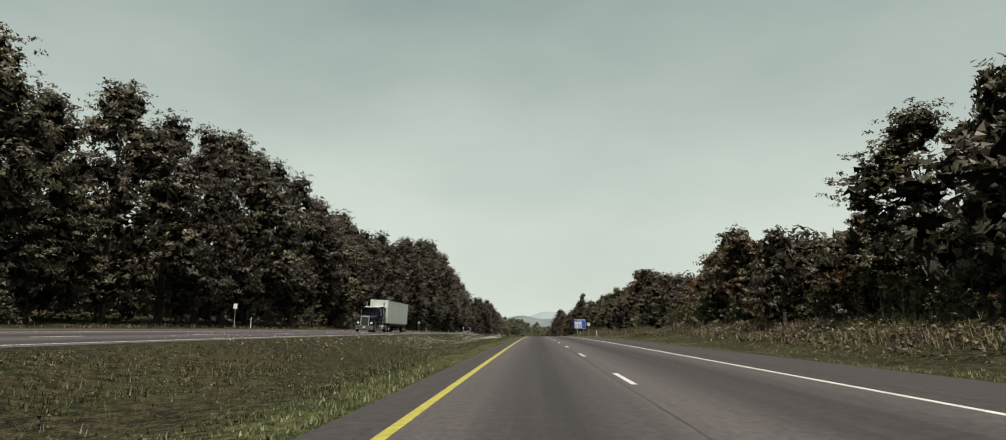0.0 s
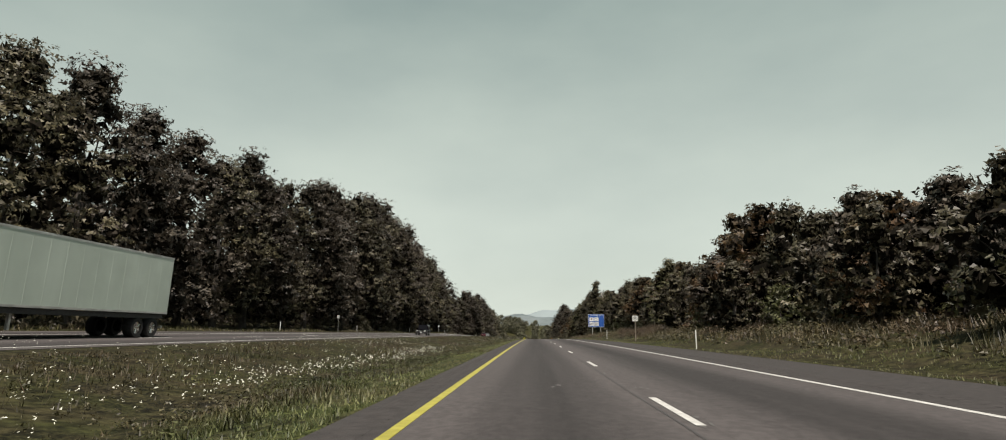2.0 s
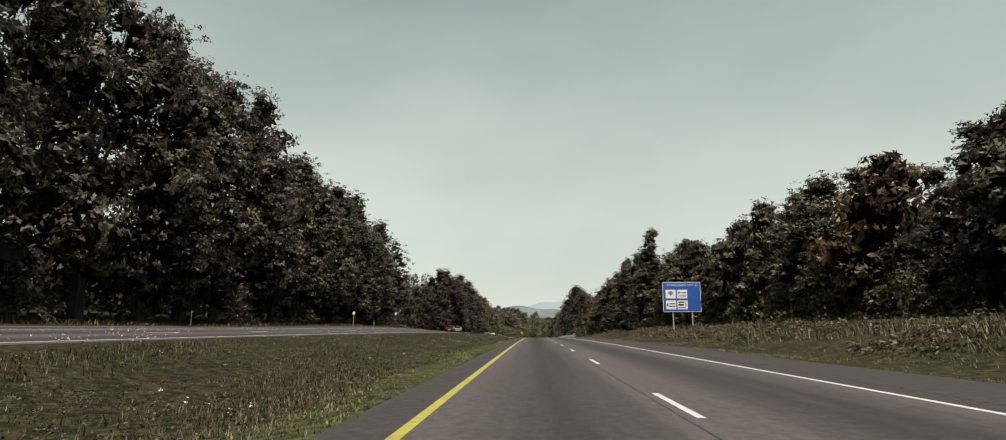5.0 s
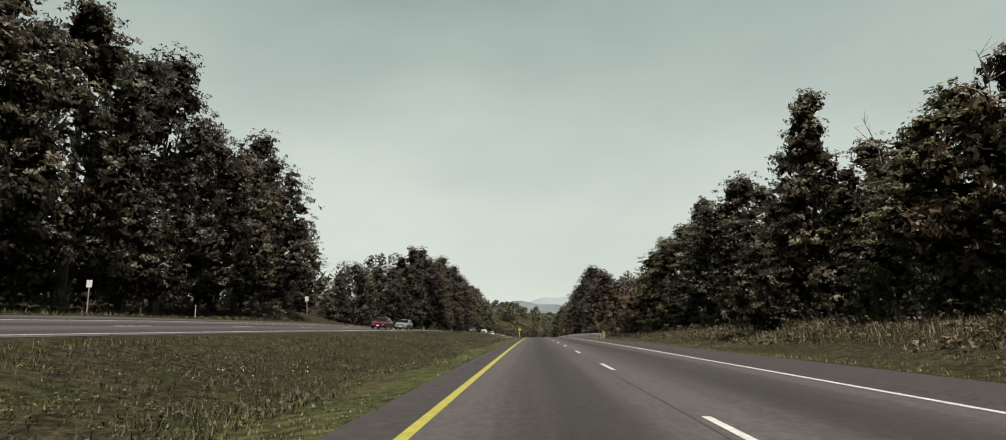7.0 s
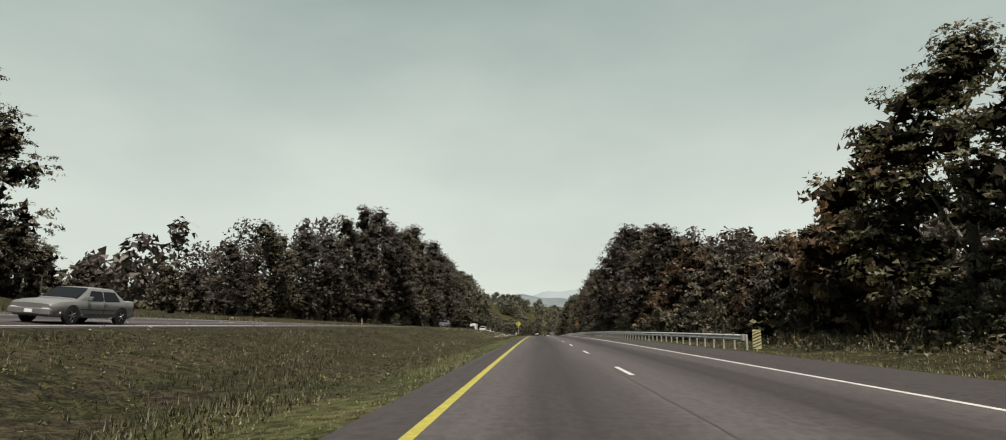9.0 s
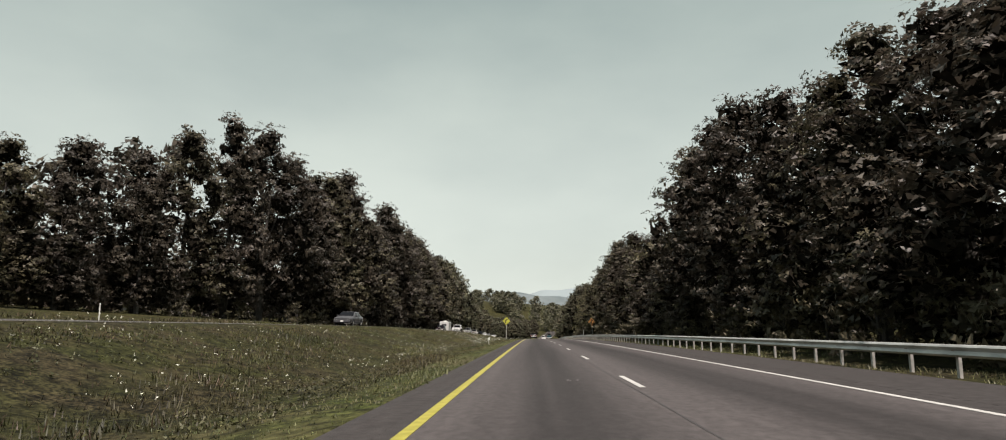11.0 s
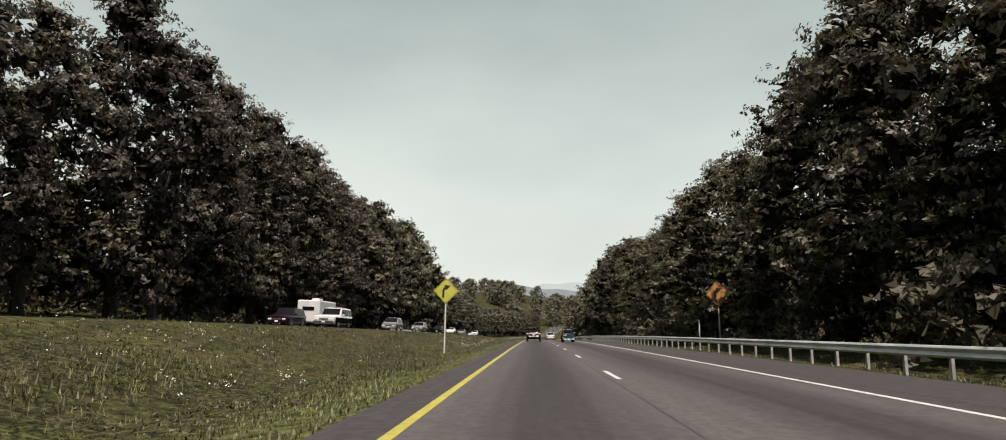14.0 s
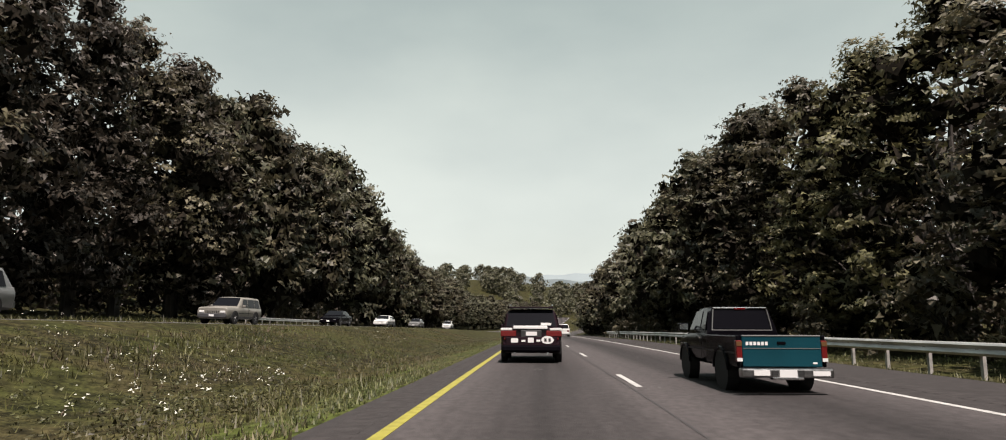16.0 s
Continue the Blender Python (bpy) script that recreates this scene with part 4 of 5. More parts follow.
def curve_sign(x, y, centre, sheet, label, post_mat, lean=0.0):
    s = empty("curve_warning_sign", Matrix.Translation(at(x, y)) @ pose(0, 0, 0, 0, lean, 0), label, "road sign", "curve warning signs")
    half = 0.86
    part("post", boxed(-0.045, 0.045, 0.012, 0.07, -0.5, centre + 0.5, bevel=0.006), post_mat, s, "square steel post")
    part("panel", plate(bmesh.new(), diamond(centre, half), -0.002, 0.010), SIGN_BACK, s)
    part("margin", plate(bmesh.new(), diamond(centre, half - 0.004), -0.0055, -0.0025), sheet, s)
    part("border", plate(bmesh.new(), diamond(centre, half - 0.050), -0.0082, -0.0060), SIGN_BLACK, s, "black border")
    part("face", plate(bmesh.new(), diamond(centre, half - 0.085), -0.0112, -0.0087), sheet, s)
    # arrow that swings to the right
    c = centre
    left, right = [], []
    for i in range(9):
        f = i / 8
        a = radians(180 - 62 * f)
        px, pz = 0.12 + 0.30 * math.cos(a), c - 0.02 + 0.30 * math.sin(a)
        nx, nz = math.cos(a), math.sin(a)
        left.append((px + 0.075 * nx, pz + 0.075 * nz))
        right.append((px - 0.075 * nx, pz - 0.075 * nz))
    shaft = [(-0.105, c - 0.46), (-0.255, c - 0.46)] + left + right[::-1]
    part("arrow_shaft", plate(bmesh.new(), shaft, -0.015, -0.012), SIGN_BLACK, s, "black curved arrow shaft")
    d = Vector((math.cos(radians(20)), math.sin(radians(20))))
    n = Vector((-d.y, d.x))
    b = Vector((left[-1][0] + right[-1][0], left[-1][1] + right[-1][1])) / 2
    tri = [tuple(b - n * 0.20 - d * 0.05), tuple(b + d * 0.36), tuple(b + n * 0.20 - d * 0.05)]
    part("arrow_head", plate(bmesh.new(), tri, -0.0155, -0.0121), SIGN_BLACK, s, "black arrow head")
    return s


curve_sign(-4.6, 491.5, 4.27, SIGN_YELLOW, "yellow diamond sign with a black right-curve arrow on pale post", SUNLIT_POST, 1.2)
curve_sign(14.4, 493, 3.75, SIGN_SHADED_ORANGE, "orange diamond sign with a black right-curve arrow, its shade painted in", POST_STEEL, -1)

# blue panel of attractions
p = at(18.7, 235.3)
blue = empty("attractions_sign", Matrix.Translation(p + Vector((-0.26, 0, 0))) @ pose(0, 0, 0, 0, 0, -4), "blue attractions sign with four white panels on two posts", "road sign")
blue.scale = (0.89, 1, 1)
b0, b1, w = 1.95, 5.35, 2.38
part("panel", plate(bmesh.new(), rounded(-w, w, b0, b1, 0.14), 0, 0.03), SIGN_BACK, blue)
part("border", plate(bmesh.new(), rounded(-w, w, b0, b1, 0.14), -0.005, -0.001), SIGN_WHITE, blue, "white border")
part("face", plate(bmesh.new(), rounded(-w + 0.06, w - 0.06, b0 + 0.06, b1 - 0.06, 0.1), -0.011, -0.006), SIGN_BLUE, blue)
for word, x in (("ATTRACTIONS", -0.62), ("EXIT", 1.15), ("23", 1.86)):
    letters("lettering", word, 0.36, SIGN_WHITE, blue, x, b1 - 0.36, -0.014, "white lettering")
for i, (cx, cz) in enumerate(((-1.38, 3.98), (0.06, 3.98), (-1.38, 2.75), (0.06, 2.75))):
    lp = part("logo_panel", plate(bmesh.new(), rounded(cx - 0.64, cx + 0.64, cz - 0.5, cz + 0.5, 0.06), -0.017, -0.012), SIGN_WHITE, blue, "white panel with dark marks")
    if i == 0:
        tree_mark = plate(bmesh.new(), [(cx + 0.30 * math.cos(a) * (1 + 0.12 * math.sin(5 * a)), cz + 0.12 + 0.22 * math.sin(a) * (1 + 0.1 * math.cos(7 * a))) for a in np.linspace(0, 6.1, 20)], -0.021, -0.018)
        part("mark", tree_mark, WOOD_POST, lp)
        part("mark", boxed(cx - 0.03, cx + 0.03, -0.0205, -0.0185, cz - 0.28, cz - 0.05), WOOD_POST, lp)
        continue
    for dx, dz, hw, hh in {1: ((0.22, 0.14, 0.30, 0.055), (0.0, -0.22, 0.50, 0.045), (-0.34, 0.16, 0.13, 0.09)),
                           2: ((0.14, 0.12, 0.40, 0.055), (0.14, -0.16, 0.40, 0.055), (-0.44, 0.0, 0.09, 0.16)),
                           3: ((-0.14, 0.30, 0.38, 0.075), (-0.18, 0.0, 0.34, 0.10), (-0.05, -0.32, 0.48, 0.05), (0.42, 0.08, 0.05, 0.24))}[i]:
        part("mark", boxed(cx + dx - hw, cx + dx + hw, -0.021, -0.018, cz + dz - hh, cz + dz + hh), SIGN_BLACK, lp)
for x in (-1.15, 1.25):
    part("post", boxed(x - 0.07, x + 0.07, 0.032, 0.14, -1.2, b1 - 0.3, bevel=0.008), POST_STEEL, blue, "steel post")

# no parking
mound_sign = empty("small_roadside_sign", Matrix.Translation(at(-33.6, 322)) @ pose(0, 0, 0, 0, -3, 0), "small pale sign on a leaning post on a grassy mound", "road sign")
part("post", boxed(-0.04, 0.04, 0.0, 0.05, -0.4, 2.6, bevel=0.006), POST_STEEL, mound_sign, "grey steel post")
part("panel", boxed(-0.26, 0.26, -0.022, -0.004, 1.95, 2.65, bevel=0.004), SIGN_WHITE, mound_sign, "pale sign panel")

np_sign = empty("no_parking_sign", Matrix.Translation(at(13.5, 140.2)), "white no-parking sign with a crossed-out letter on a post", "road sign")
part("post", boxed(-0.04, 0.04, 0.012, 0.08, -0.5, 2.85, bevel=0.006), WOOD_POST, np_sign)
part("panel", plate(bmesh.new(), rounded(-0.31, 0.31, 2.35, 2.97, 0.05), 0, 0.010), SIGN_WHITE, np_sign)
letters("letter_p", "P", 0.42, SIGN_BLACK, np_sign, 0.0, 2.66, -0.003, "black letter")
ring = bmesh.new()
outer = [(0.25 * math.cos(a), 0.25 * math.sin(a)) for a in np.linspace(0, 2 * math.pi, 33)[:-1]]
inner = [(0.205 * math.cos(a), 0.205 * math.sin(a)) for a in np.linspace(0, 2 * math.pi, 33)[:-1]]
vo = [ring.verts.new((a, -0.006, 2.66 + b)) for a, b in outer]
vi = [ring.verts.new((a, -0.006, 2.66 + b)) for a, b in inner]
for i in range(32):
    ring.faces.new((vo[i], vo[(i + 1) % 32], vi[(i + 1) % 32], vi[i]))
part("ring", ring, SIGN_BLACK, np_sign, "prohibition ring")
part("slash", plate(bmesh.new(), [(-0.165, 2.66 + 0.135), (-0.135, 2.66 + 0.165), (0.165, 2.66 - 0.135), (0.135, 2.66 - 0.165)], -0.010, -0.007), SIGN_BLACK, np_sign)


def delineator(x, y, h, plated=False, material=None):
    d = empty("delineator_post", Matrix.Translation(at(x, y)), "slim white roadside delineator post in the grass" if not plated else "slim steel post with a small white plate", "marker post", "marker posts")
    part("post", boxed(-0.035, 0.035, -0.012, 0.012, -0.3, h, bevel=0.004), material or WHITE_PLASTIC, d)
    if plated:
        part("plate", plate(bmesh.new(), rounded(-0.20, 0.20, h - 0.5, h, 0.03), -0.02, -0.013), SIGN_WHITE, d, "small white plate")
    else:
        part("reflector", boxed(-0.028, 0.028, -0.018, -0.0125, h - 0.16, h - 0.04), SIGN_WHITE, d)


for x, y, h, pl in ((-28.3, 61, 2.4, True), (-28.0, 64, 1.1, False), (-28.3, 160.8, 2.5, True), (-28.0, 170, 1.1, False), (-28.0, 138, 1.1, False), (-29.0, 268, 2.4, True),
                    (-29.0, 281.7, 1.2, False), (-28.2, 395, 1.2, False), (-28.2, 452, 1.3, False), (13.8, 171.5, 1.5, False), (12.0, 107, 1.2, False),
                    (18.0, 345.5, 2.2, False), (12.2, 490, 1.9, False), (-28.2, 216, 1.2, False)):
    delineator(x, y, h, pl, POST_STEEL if pl else None)
# tilted marker in the median
mk = empty("median_marker", Matrix.Translation(at(-2.6, 409.8)), "short grey post with a tilted white reflector plate in the grass", "marker post")
part("post", boxed(-0.025, 0.025, -0.02, 0.02, -0.3, 0.70, bevel=0.004), POST_STEEL, mk)
bm = plate(bmesh.new(), rounded(-0.075, 0.075, -0.11, 0.11, 0.025), -0.03, -0.022)
bm.transform(Matrix.Translation((0.02, 0, 0.72)) @ Matrix.Rotation(radians(28), 4, "Y"))
part("plate", bm, SIGN_WHITE, mk, "tilted white reflector plate")
# striped marker at the rail's end
om = empty("object_marker", Matrix.Translation(at(11.75, 320.9)), "pale yellow and black striped object marker at the guardrail end", "marker")
part("post", boxed(-0.03, 0.03, 0.0, 0.04, -0.3, 0.98), POST_STEEL, om)
part("panel", boxed(-0.20, 0.20, -0.012, -0.002, 0.10, 1.00, bevel=0.004), SIGN_PALE, om)
for k in range(6):
    z = 0.12 + 0.145 * k
    part("stripe", plate(bmesh.new(), [(-0.19, z), (-0.19, z + 0.055), (0.19, min(0.99, z + 0.215)), (0.19, min(0.985, z + 0.16))], -0.017, -0.013), SIGN_BLACK, om, "black slanting stripe")
# utility pole
up = empty("utility_pole", Matrix.Translation(at(24.5, 186)), "weathered wooden utility pole with two crossarms before the trees", "utility pole")
part("pole", rod(bmesh.new(), (0, 0, -0.5), (0, 0, 8.2), 0.15, 0.10, 10), WOOD_POST, up)
for z, hw in ((7.9, 1.1), (7.1, 0.9)):
    part("crossarm", boxed(-hw, hw, -0.16, -0.08, z - 0.06, z + 0.06, bevel=0.01), DEADWOOD, up)


# ---------- vehicles ----------
def paint(name, color, rough=0.18, metal=0.0, coat=0.0):
    m = mat(name, color, rough, metal, 0.25)
    m.node_tree.nodes["Principled BSDF"].inputs["Coat Weight"].default_value = coat
    d = 0.82
    return vary(m, tuple(c * d for c in color), color, 1.2, 4)


GLASS_DARK = mat("tinted_glass", (0.006, 0.006, 0.008), 0.05, 0, 0.14)
# rubber blackened, with the vehicle's own shadow put into the colour
TYRE = vary(mat("tyre_rubber", (0.02, 0.02, 0.02), 0.85), (0.004, 0.004, 0.004), (0.010, 0.0095, 0.0095), 12)
RIM = mat("wheel_rim", (0.20, 0.20, 0.20), 0.4, 0.7)
CHROME = vary(mat("chrome", (0.7, 0.7, 0.7), 0.2, 1.0), (0.55, 0.55, 0.55), (0.8, 0.8, 0.8), 6)
BUMPER = vary(mat("dull_chrome", (0.35, 0.35, 0.35), 0.3, 1.0), (0.22, 0.22, 0.22), (0.42, 0.42, 0.42), 9)
BLACK_PLASTIC = vary(mat("black_plastic", (0.02, 0.02, 0.02), 0.6), (0.014, 0.014, 0.014), (0.03, 0.03, 0.03), 8)
LENS_RED = mat("red_lens", (0.12, 0.008, 0.008), 0.25)
LENS_AMBER = mat("amber_lens", (0.12, 0.06, 0.025), 0.25)
LENS_CLEAR = mat("clear_lens", (0.66, 0.66, 0.65), 0.12)
# near-black for painted wheel-well shade, also used on door gaps and chassis
WELL = mat("wheel_well_shade", (0.008, 0.008, 0.008), 0.9)
P_MAROON = paint("dark_maroon_paint", (0.013, 0.005, 0.008))
P_NIGHT = paint("near_black_paint", (0.004, 0.0035, 0.005))
P_NIGHT.node_tree.nodes["Principled BSDF"].inputs["Specular IOR Level"].default_value = 0.06
P_TEAL = paint("teal_paint", (0.006, 0.046, 0.062))
P_WHITE = paint("white_paint", (0.58, 0.58, 0.56))
P_SILVER = paint("silver_paint", (0.22, 0.22, 0.215), 0.3, 0.4)
P_GREY = paint("grey_paint", (0.09, 0.09, 0.095), 0.3, 0.3)
P_TAN = paint("tan_paint", (0.26, 0.245, 0.215), 0.3, 0.2)
P_RED = paint("red_paint", (0.075, 0.012, 0.018))
P_NAVY = paint("navy_paint", (0.005, 0.006, 0.014))
TRAILER = vary(mat("ribbed_white_panel", (0.62, 0.66, 0.61), 0.4), (0.44, 0.50, 0.44), (0.50, 0.56, 0.50), 0.8, 8, stretch=(1, 1, 0.3), c3=(0.41, 0.46, 0.41), scale3=0.4)
STICKER = mat("white_sticker", (0.72, 0.71, 0.70), 0.45)


def loft(rings, cap=True):
    """A skin over rings of points, all with the same count."""
    bm = bmesh.new()
    vs = [[bm.verts.new(p) for p in ring] for ring in rings]
    m = len(vs[0])
    for a, b in zip(vs, vs[1:]):
        for i in range(m):
            bm.faces.new((a[i], a[(i + 1) % m], b[(i + 1) % m], b[i]))
    if cap:
        bm.faces.new(vs[0][::-1])
        bm.faces.new(vs[-1])
    bmesh.ops.recalc_face_normals(bm, faces=bm.faces)
    return bm


def smooth_part(name, bm, material, parent, label="", angle=32):
    ob = part(name, bm, material, parent, label, True)
    ob.data.set_sharp_from_angle(angle=radians(angle))
    return ob


def body_ring(y, w, zb, zt, crown=0.02):
    half = [(0.0, zb), (0.84 * w, zb), (0.95 * w, zb + 0.08), (0.985 * w, zb + 0.3 * (zt - zb)), (w, zb + 0.62 * (zt - zb)), (0.985 * w, zb + 0.82 * (zt - zb)),
            (0.94 * w, zt - 0.03), (0.86 * w, zt), (0.45 * w, zt + crown)]
    return [(x, y, z) for x, z in half] + [(0, y, zt + crown)] + [(-x, y, z) for x, z in half[:0:-1]]


def cabin_ring(y, w0, w1, z0, z1):
    half = [(0.0, z0), (w0, z0), (w0 + (w1 - w0) * 0.5 + 0.012, (z0 + z1) / 2), (w1, z1 - 0.09), (w1 * 0.93, z1 - 0.03), (w1 * 0.75, z1)]
    return [(x, y, z) for x, z in half] + [(0, y, z1 + 0.012)] + [(-x, y, z) for x, z in half[:0:-1]]


def pane(corners, out, thick=0.006, inset=0.0):
    """A thin pane over four corners, moved a little along out."""
    c = sum((Vector(p) for p in corners), Vector()) / 4
    q = [Vector(p).lerp(c, inset) for p in corners]
    o = Vector(out).normalized()
    bm = bmesh.new()
    a = [bm.verts.new(p + o * 0.004) for p in q]
    b = [bm.verts.new(p + o * (0.004 + thick)) for p in q]
    bm.faces.new(a[::-1])
    bm.faces.new(b)
    for i in range(4):
        bm.faces.new((a[i], a[(i + 1) % 4], b[(i + 1) % 4], b[i]))
    bmesh.ops.recalc_face_normals(bm, faces=bm.faces)
    return bm


def wheel(parent, x, y, r, width, rim=None):
    """A tyre with its rim and hub; x is the outer face's side."""
    s = 1 if x > 0 else -1
    bm = bmesh.new()
    prof = [(r * 0.62, -0.5), (r * 0.93, -0.5), (r, -0.36), (r, 0.36), (r * 0.93, 0.5), (r * 0.62, 0.5)]
    rings = []
    for k in range(24):
        a = 2 * math.pi * k / 24
        rings.append([(d * width, math.cos(a) * q, math.sin(a) * q) for q, d in prof])
    rings.append(rings[0])
    bm = loft(rings, cap=False)
    bmesh.ops.remove_doubles(bm, verts=bm.verts, dist=1e-5)
    w = new("wheel")
    w.empty_display_size = 0.1
    w.parent = parent
    w.location = (x - s * width / 2, y, r)
    smooth_part("tyre", bm, TYRE, w)
    bm = bmesh.new()
    rod(bm, (s * width * 0.30, 0, 0), (s * width * 0.40, 0, 0), r * 0.63, r * 0.60, 20)
    for k in range(5):
        a = 2 * math.pi * k / 5
        rod(bm, (s * width * 0.42, 0.16 * r * math.cos(a), 0.16 * r * math.sin(a)), (s * width * 0.42, 0.56 * r * math.cos(a), 0.56 * r * math.sin(a)), 0.09 * r, 0.07 * r, 6)
    rod(bm, (s * width * 0.36, 0, 0), (s * width * 0.5, 0, 0), r * 0.18, r * 0.14, 10)
    smooth_part("rim", bm, rim or RIM, w)
    return w


def car(name, label, m, spec, body_paint, lower=None, extras=True):
    """A passenger car: +y is ahead, the origin on the ground under its middle."""
    c = empty(name, m, label, spec.get("category", "car"), spec.get("group", ""))
    L, W, zb = spec["L"], spec["W"] / 2, spec.get("zb", 0.24)
    bumper = spec.get("ends", 0.88)
    st = spec["top"]                      # (y, height, width factor) from tail to nose
    rings = [body_ring(y, W * f, zb + (0.12 if i in (0, len(st) - 1) else 0), z) for i, (y, z, f) in enumerate(st)]
    smooth_part("body", loft(rings), body_paint, c)
    b0, r0, r1, b1 = spec["cabin"]        # base rear, roof rear, roof front, base front
    zt0, H = spec["belt"], spec["H"]
    wb, wr = W * 0.93, W * spec.get("roof_w", 0.76)
    n0 = lambda y: zt0
    rings = [cabin_ring(b0, wb * 0.97, wb * 0.95, zt0 - 0.06, zt0 + 0.02), cabin_ring(r0, wb, wr, zt0 - 0.06, H - 0.02), cabin_ring((r0 + r1) / 2, wb, wr, zt0 - 0.06, H),
             cabin_ring(r1, wb, wr, zt0 - 0.06, H - 0.03), cabin_ring(b1, wb * 0.97, wb * 0.93, zt0 - 0.06, zt0 + 0.02)]
    smooth_part("cabin", loft(rings), body_paint, c)

    def lerp(a, b, t):
        return tuple(a[i] + (b[i] - a[i]) * t for i in range(3))
    # glass
    for nm, yb, yr, sgn in (("rear_window", b0, r0, -1), ("windshield", b1, r1, 1)):
        lo, hi = 0.08, 0.90
        base_l, base_r = (-wb * 0.95, yb, zt0 + 0.034), (wb * 0.95, yb, zt0 + 0.034)
        top_l, top_r = (-wr * 0.96, yr, H - 0.005), (wr * 0.96, yr, H - 0.005)
        cs = [lerp(base_l, top_l, lo), lerp(base_r, top_r, lo), lerp(base_r, top_r, hi), lerp(base_l, top_l, hi)]
        cs = [(x * 0.93, y, z) for x, y, z in cs]
        out = Vector((0, sgn * (H - zt0), abs(yr - yb)))
        part(nm, pane(cs, out, 0.008), GLASS_DARK, c, "dark tinted glass")
    pillars = spec.get("pillars", [(r0 + r1) / 2 + 0.02])
    for s in (-1, 1):
        stops = [b0 + (r0 - b0) * 0.55 + 0.10] + pillars + [b1 + (r1 - b1) * 0.55 - 0.06]
        for i, (ya, yb) in enumerate(zip(stops, stops[1:])):
            ya, yb = ya + 0.035, yb - 0.035
            f0, f1 = 0.12, 0.82
            za, zc = zt0 + 0.03, H - 0.14
            xa, xc = wb + 0.014, wr + 0.022
            ta = ya if i else ya + (r0 - b0) * 0.30
            tb = yb if i < len(stops) - 2 else yb + (r1 - b1) * 0.35
            cs = [(s * xa, ya, za), (s * xa, yb, za), (s * xc, tb, zc), (s * xc, ta, zc)]
            part("side_window", pane(cs, (s, 0, 0.35), 0.006), GLASS_DARK, c)
    for s in (-1, 1):
        for y in spec["axles"]:
            # flush black disc painted in place of the shaded recess
            part("wheel_arch", rod(bmesh.new(), (s * (W - 0.12), y, spec["r"] + 0.02), (s * (W + 0.004), y, spec["r"] + 0.02), spec["r"] + 0.055, n=20), WELL, c)
            wheel(c, s * (W + 0.012), y, spec["r"], 0.21)
        part("mirror", boxed(s * (W + 0.02) - 0.09 + s * 0.04, s * (W + 0.02) + 0.09 + s * 0.04, b1 - 0.55, b1 - 0.42, zt0 + 0.0, zt0 + 0.16, bevel=0.03), body_paint, c)
    yf, yr = st[-1][0], st[0][0]
    hf, hr = st[-1][1], st[0][1]
    part("front_bumper", boxed(-W * 0.9, W * 0.9, yf - 0.12, yf + 0.06, zb + 0.06, zb + 0.30, bevel=0.04), lower or body_paint, c)
    part("rear_bumper", boxed(-W * 0.92, W * 0.92, yr - 0.06, yr + 0.14, zb + 0.06, zb + 0.32, bevel=0.04), lower or body_paint, c)
    gz = hf - 0.20
    part("grille", boxed(-W * 0.42, W * 0.42, yf - 0.02, yf + 0.02, gz - 0.11, gz + 0.06, bevel=0.015), spec.get("grille", BLACK_PLASTIC), c)
    for s in (-1, 1):
        part("headlight", boxed(s * W * 0.66 - 0.15, s * W * 0.66 + 0.15, yf - 0.10, yf + 0.03, gz - 0.07, gz + 0.06, bevel=0.025), LENS_CLEAR, c)
        if extras:
            part("taillight", boxed(s * W * 0.74 - 0.15, s * W * 0.74 + 0.15, yr - 0.025, yr + 0.10, hr - 0.30, hr - 0.10, bevel=0.025), LENS_RED, c)
    for k in range(spec.get("slots", 0)):
        x = W * 0.36 * (2 * k / (spec["slots"] - 1) - 1)
        part("grille_bar", boxed(x - 0.022, x + 0.022, yf + 0.018, yf + 0.034, gz - 0.10, gz + 0.05), body_paint, c)
    for s in (-1, 1):
        part("rocker_panel", boxed(s * W * 0.985 - 0.012, s * W * 0.985 + 0.012, spec["axles"][0] + spec["r"] + 0.06, spec["axles"][1] - spec["r"] - 0.06, zb + 0.02, zb + 0.17, bevel=0.006), lower or BLACK_PLASTIC, c)
        part("side_moulding", boxed(s * W - 0.008, s * W + 0.010, spec["axles"][0] + spec["r"] + 0.08, spec["axles"][1] - spec["r"] - 0.08, zt0 - 0.36, zt0 - 0.32), BLACK_PLASTIC, c)
        for y in spec.get("pillars", [])[-1:]:
            part("door_handle", boxed(s * W - 0.004, s * W + 0.016, y - 0.16, y - 0.04, zt0 - 0.14, zt0 - 0.11), BLACK_PLASTIC, c)
            part("door_gap", boxed(s * W * 0.996 - 0.004, s * W * 0.996 + 0.004, y - 0.008, y + 0.008, zb + 0.2, zt0 - 0.02), WELL, c)
    part("licence_plate", boxed(-0.15, 0.15, yf + 0.062, yf + 0.07, zb + 0.13, zb + 0.25), STICKER, c)
    return c


SEDAN = dict(L=4.6, W=1.78, H=1.42, belt=0.90, r=0.32, axles=(-1.38, 1.36), cabin=(-1.75, -1.05, 0.35, 1.12), pillars=[-0.30],
             top=[(-2.28, 0.86, 0.86), (-2.15, 0.97, 0.95), (-1.6, 0.96, 1.0), (0.0, 0.92, 1.0), (1.0, 0.90, 1.0), (1.8, 0.83, 0.98), (2.18, 0.76, 0.93), (2.30, 0.69, 0.86)], group="oncoming traffic")
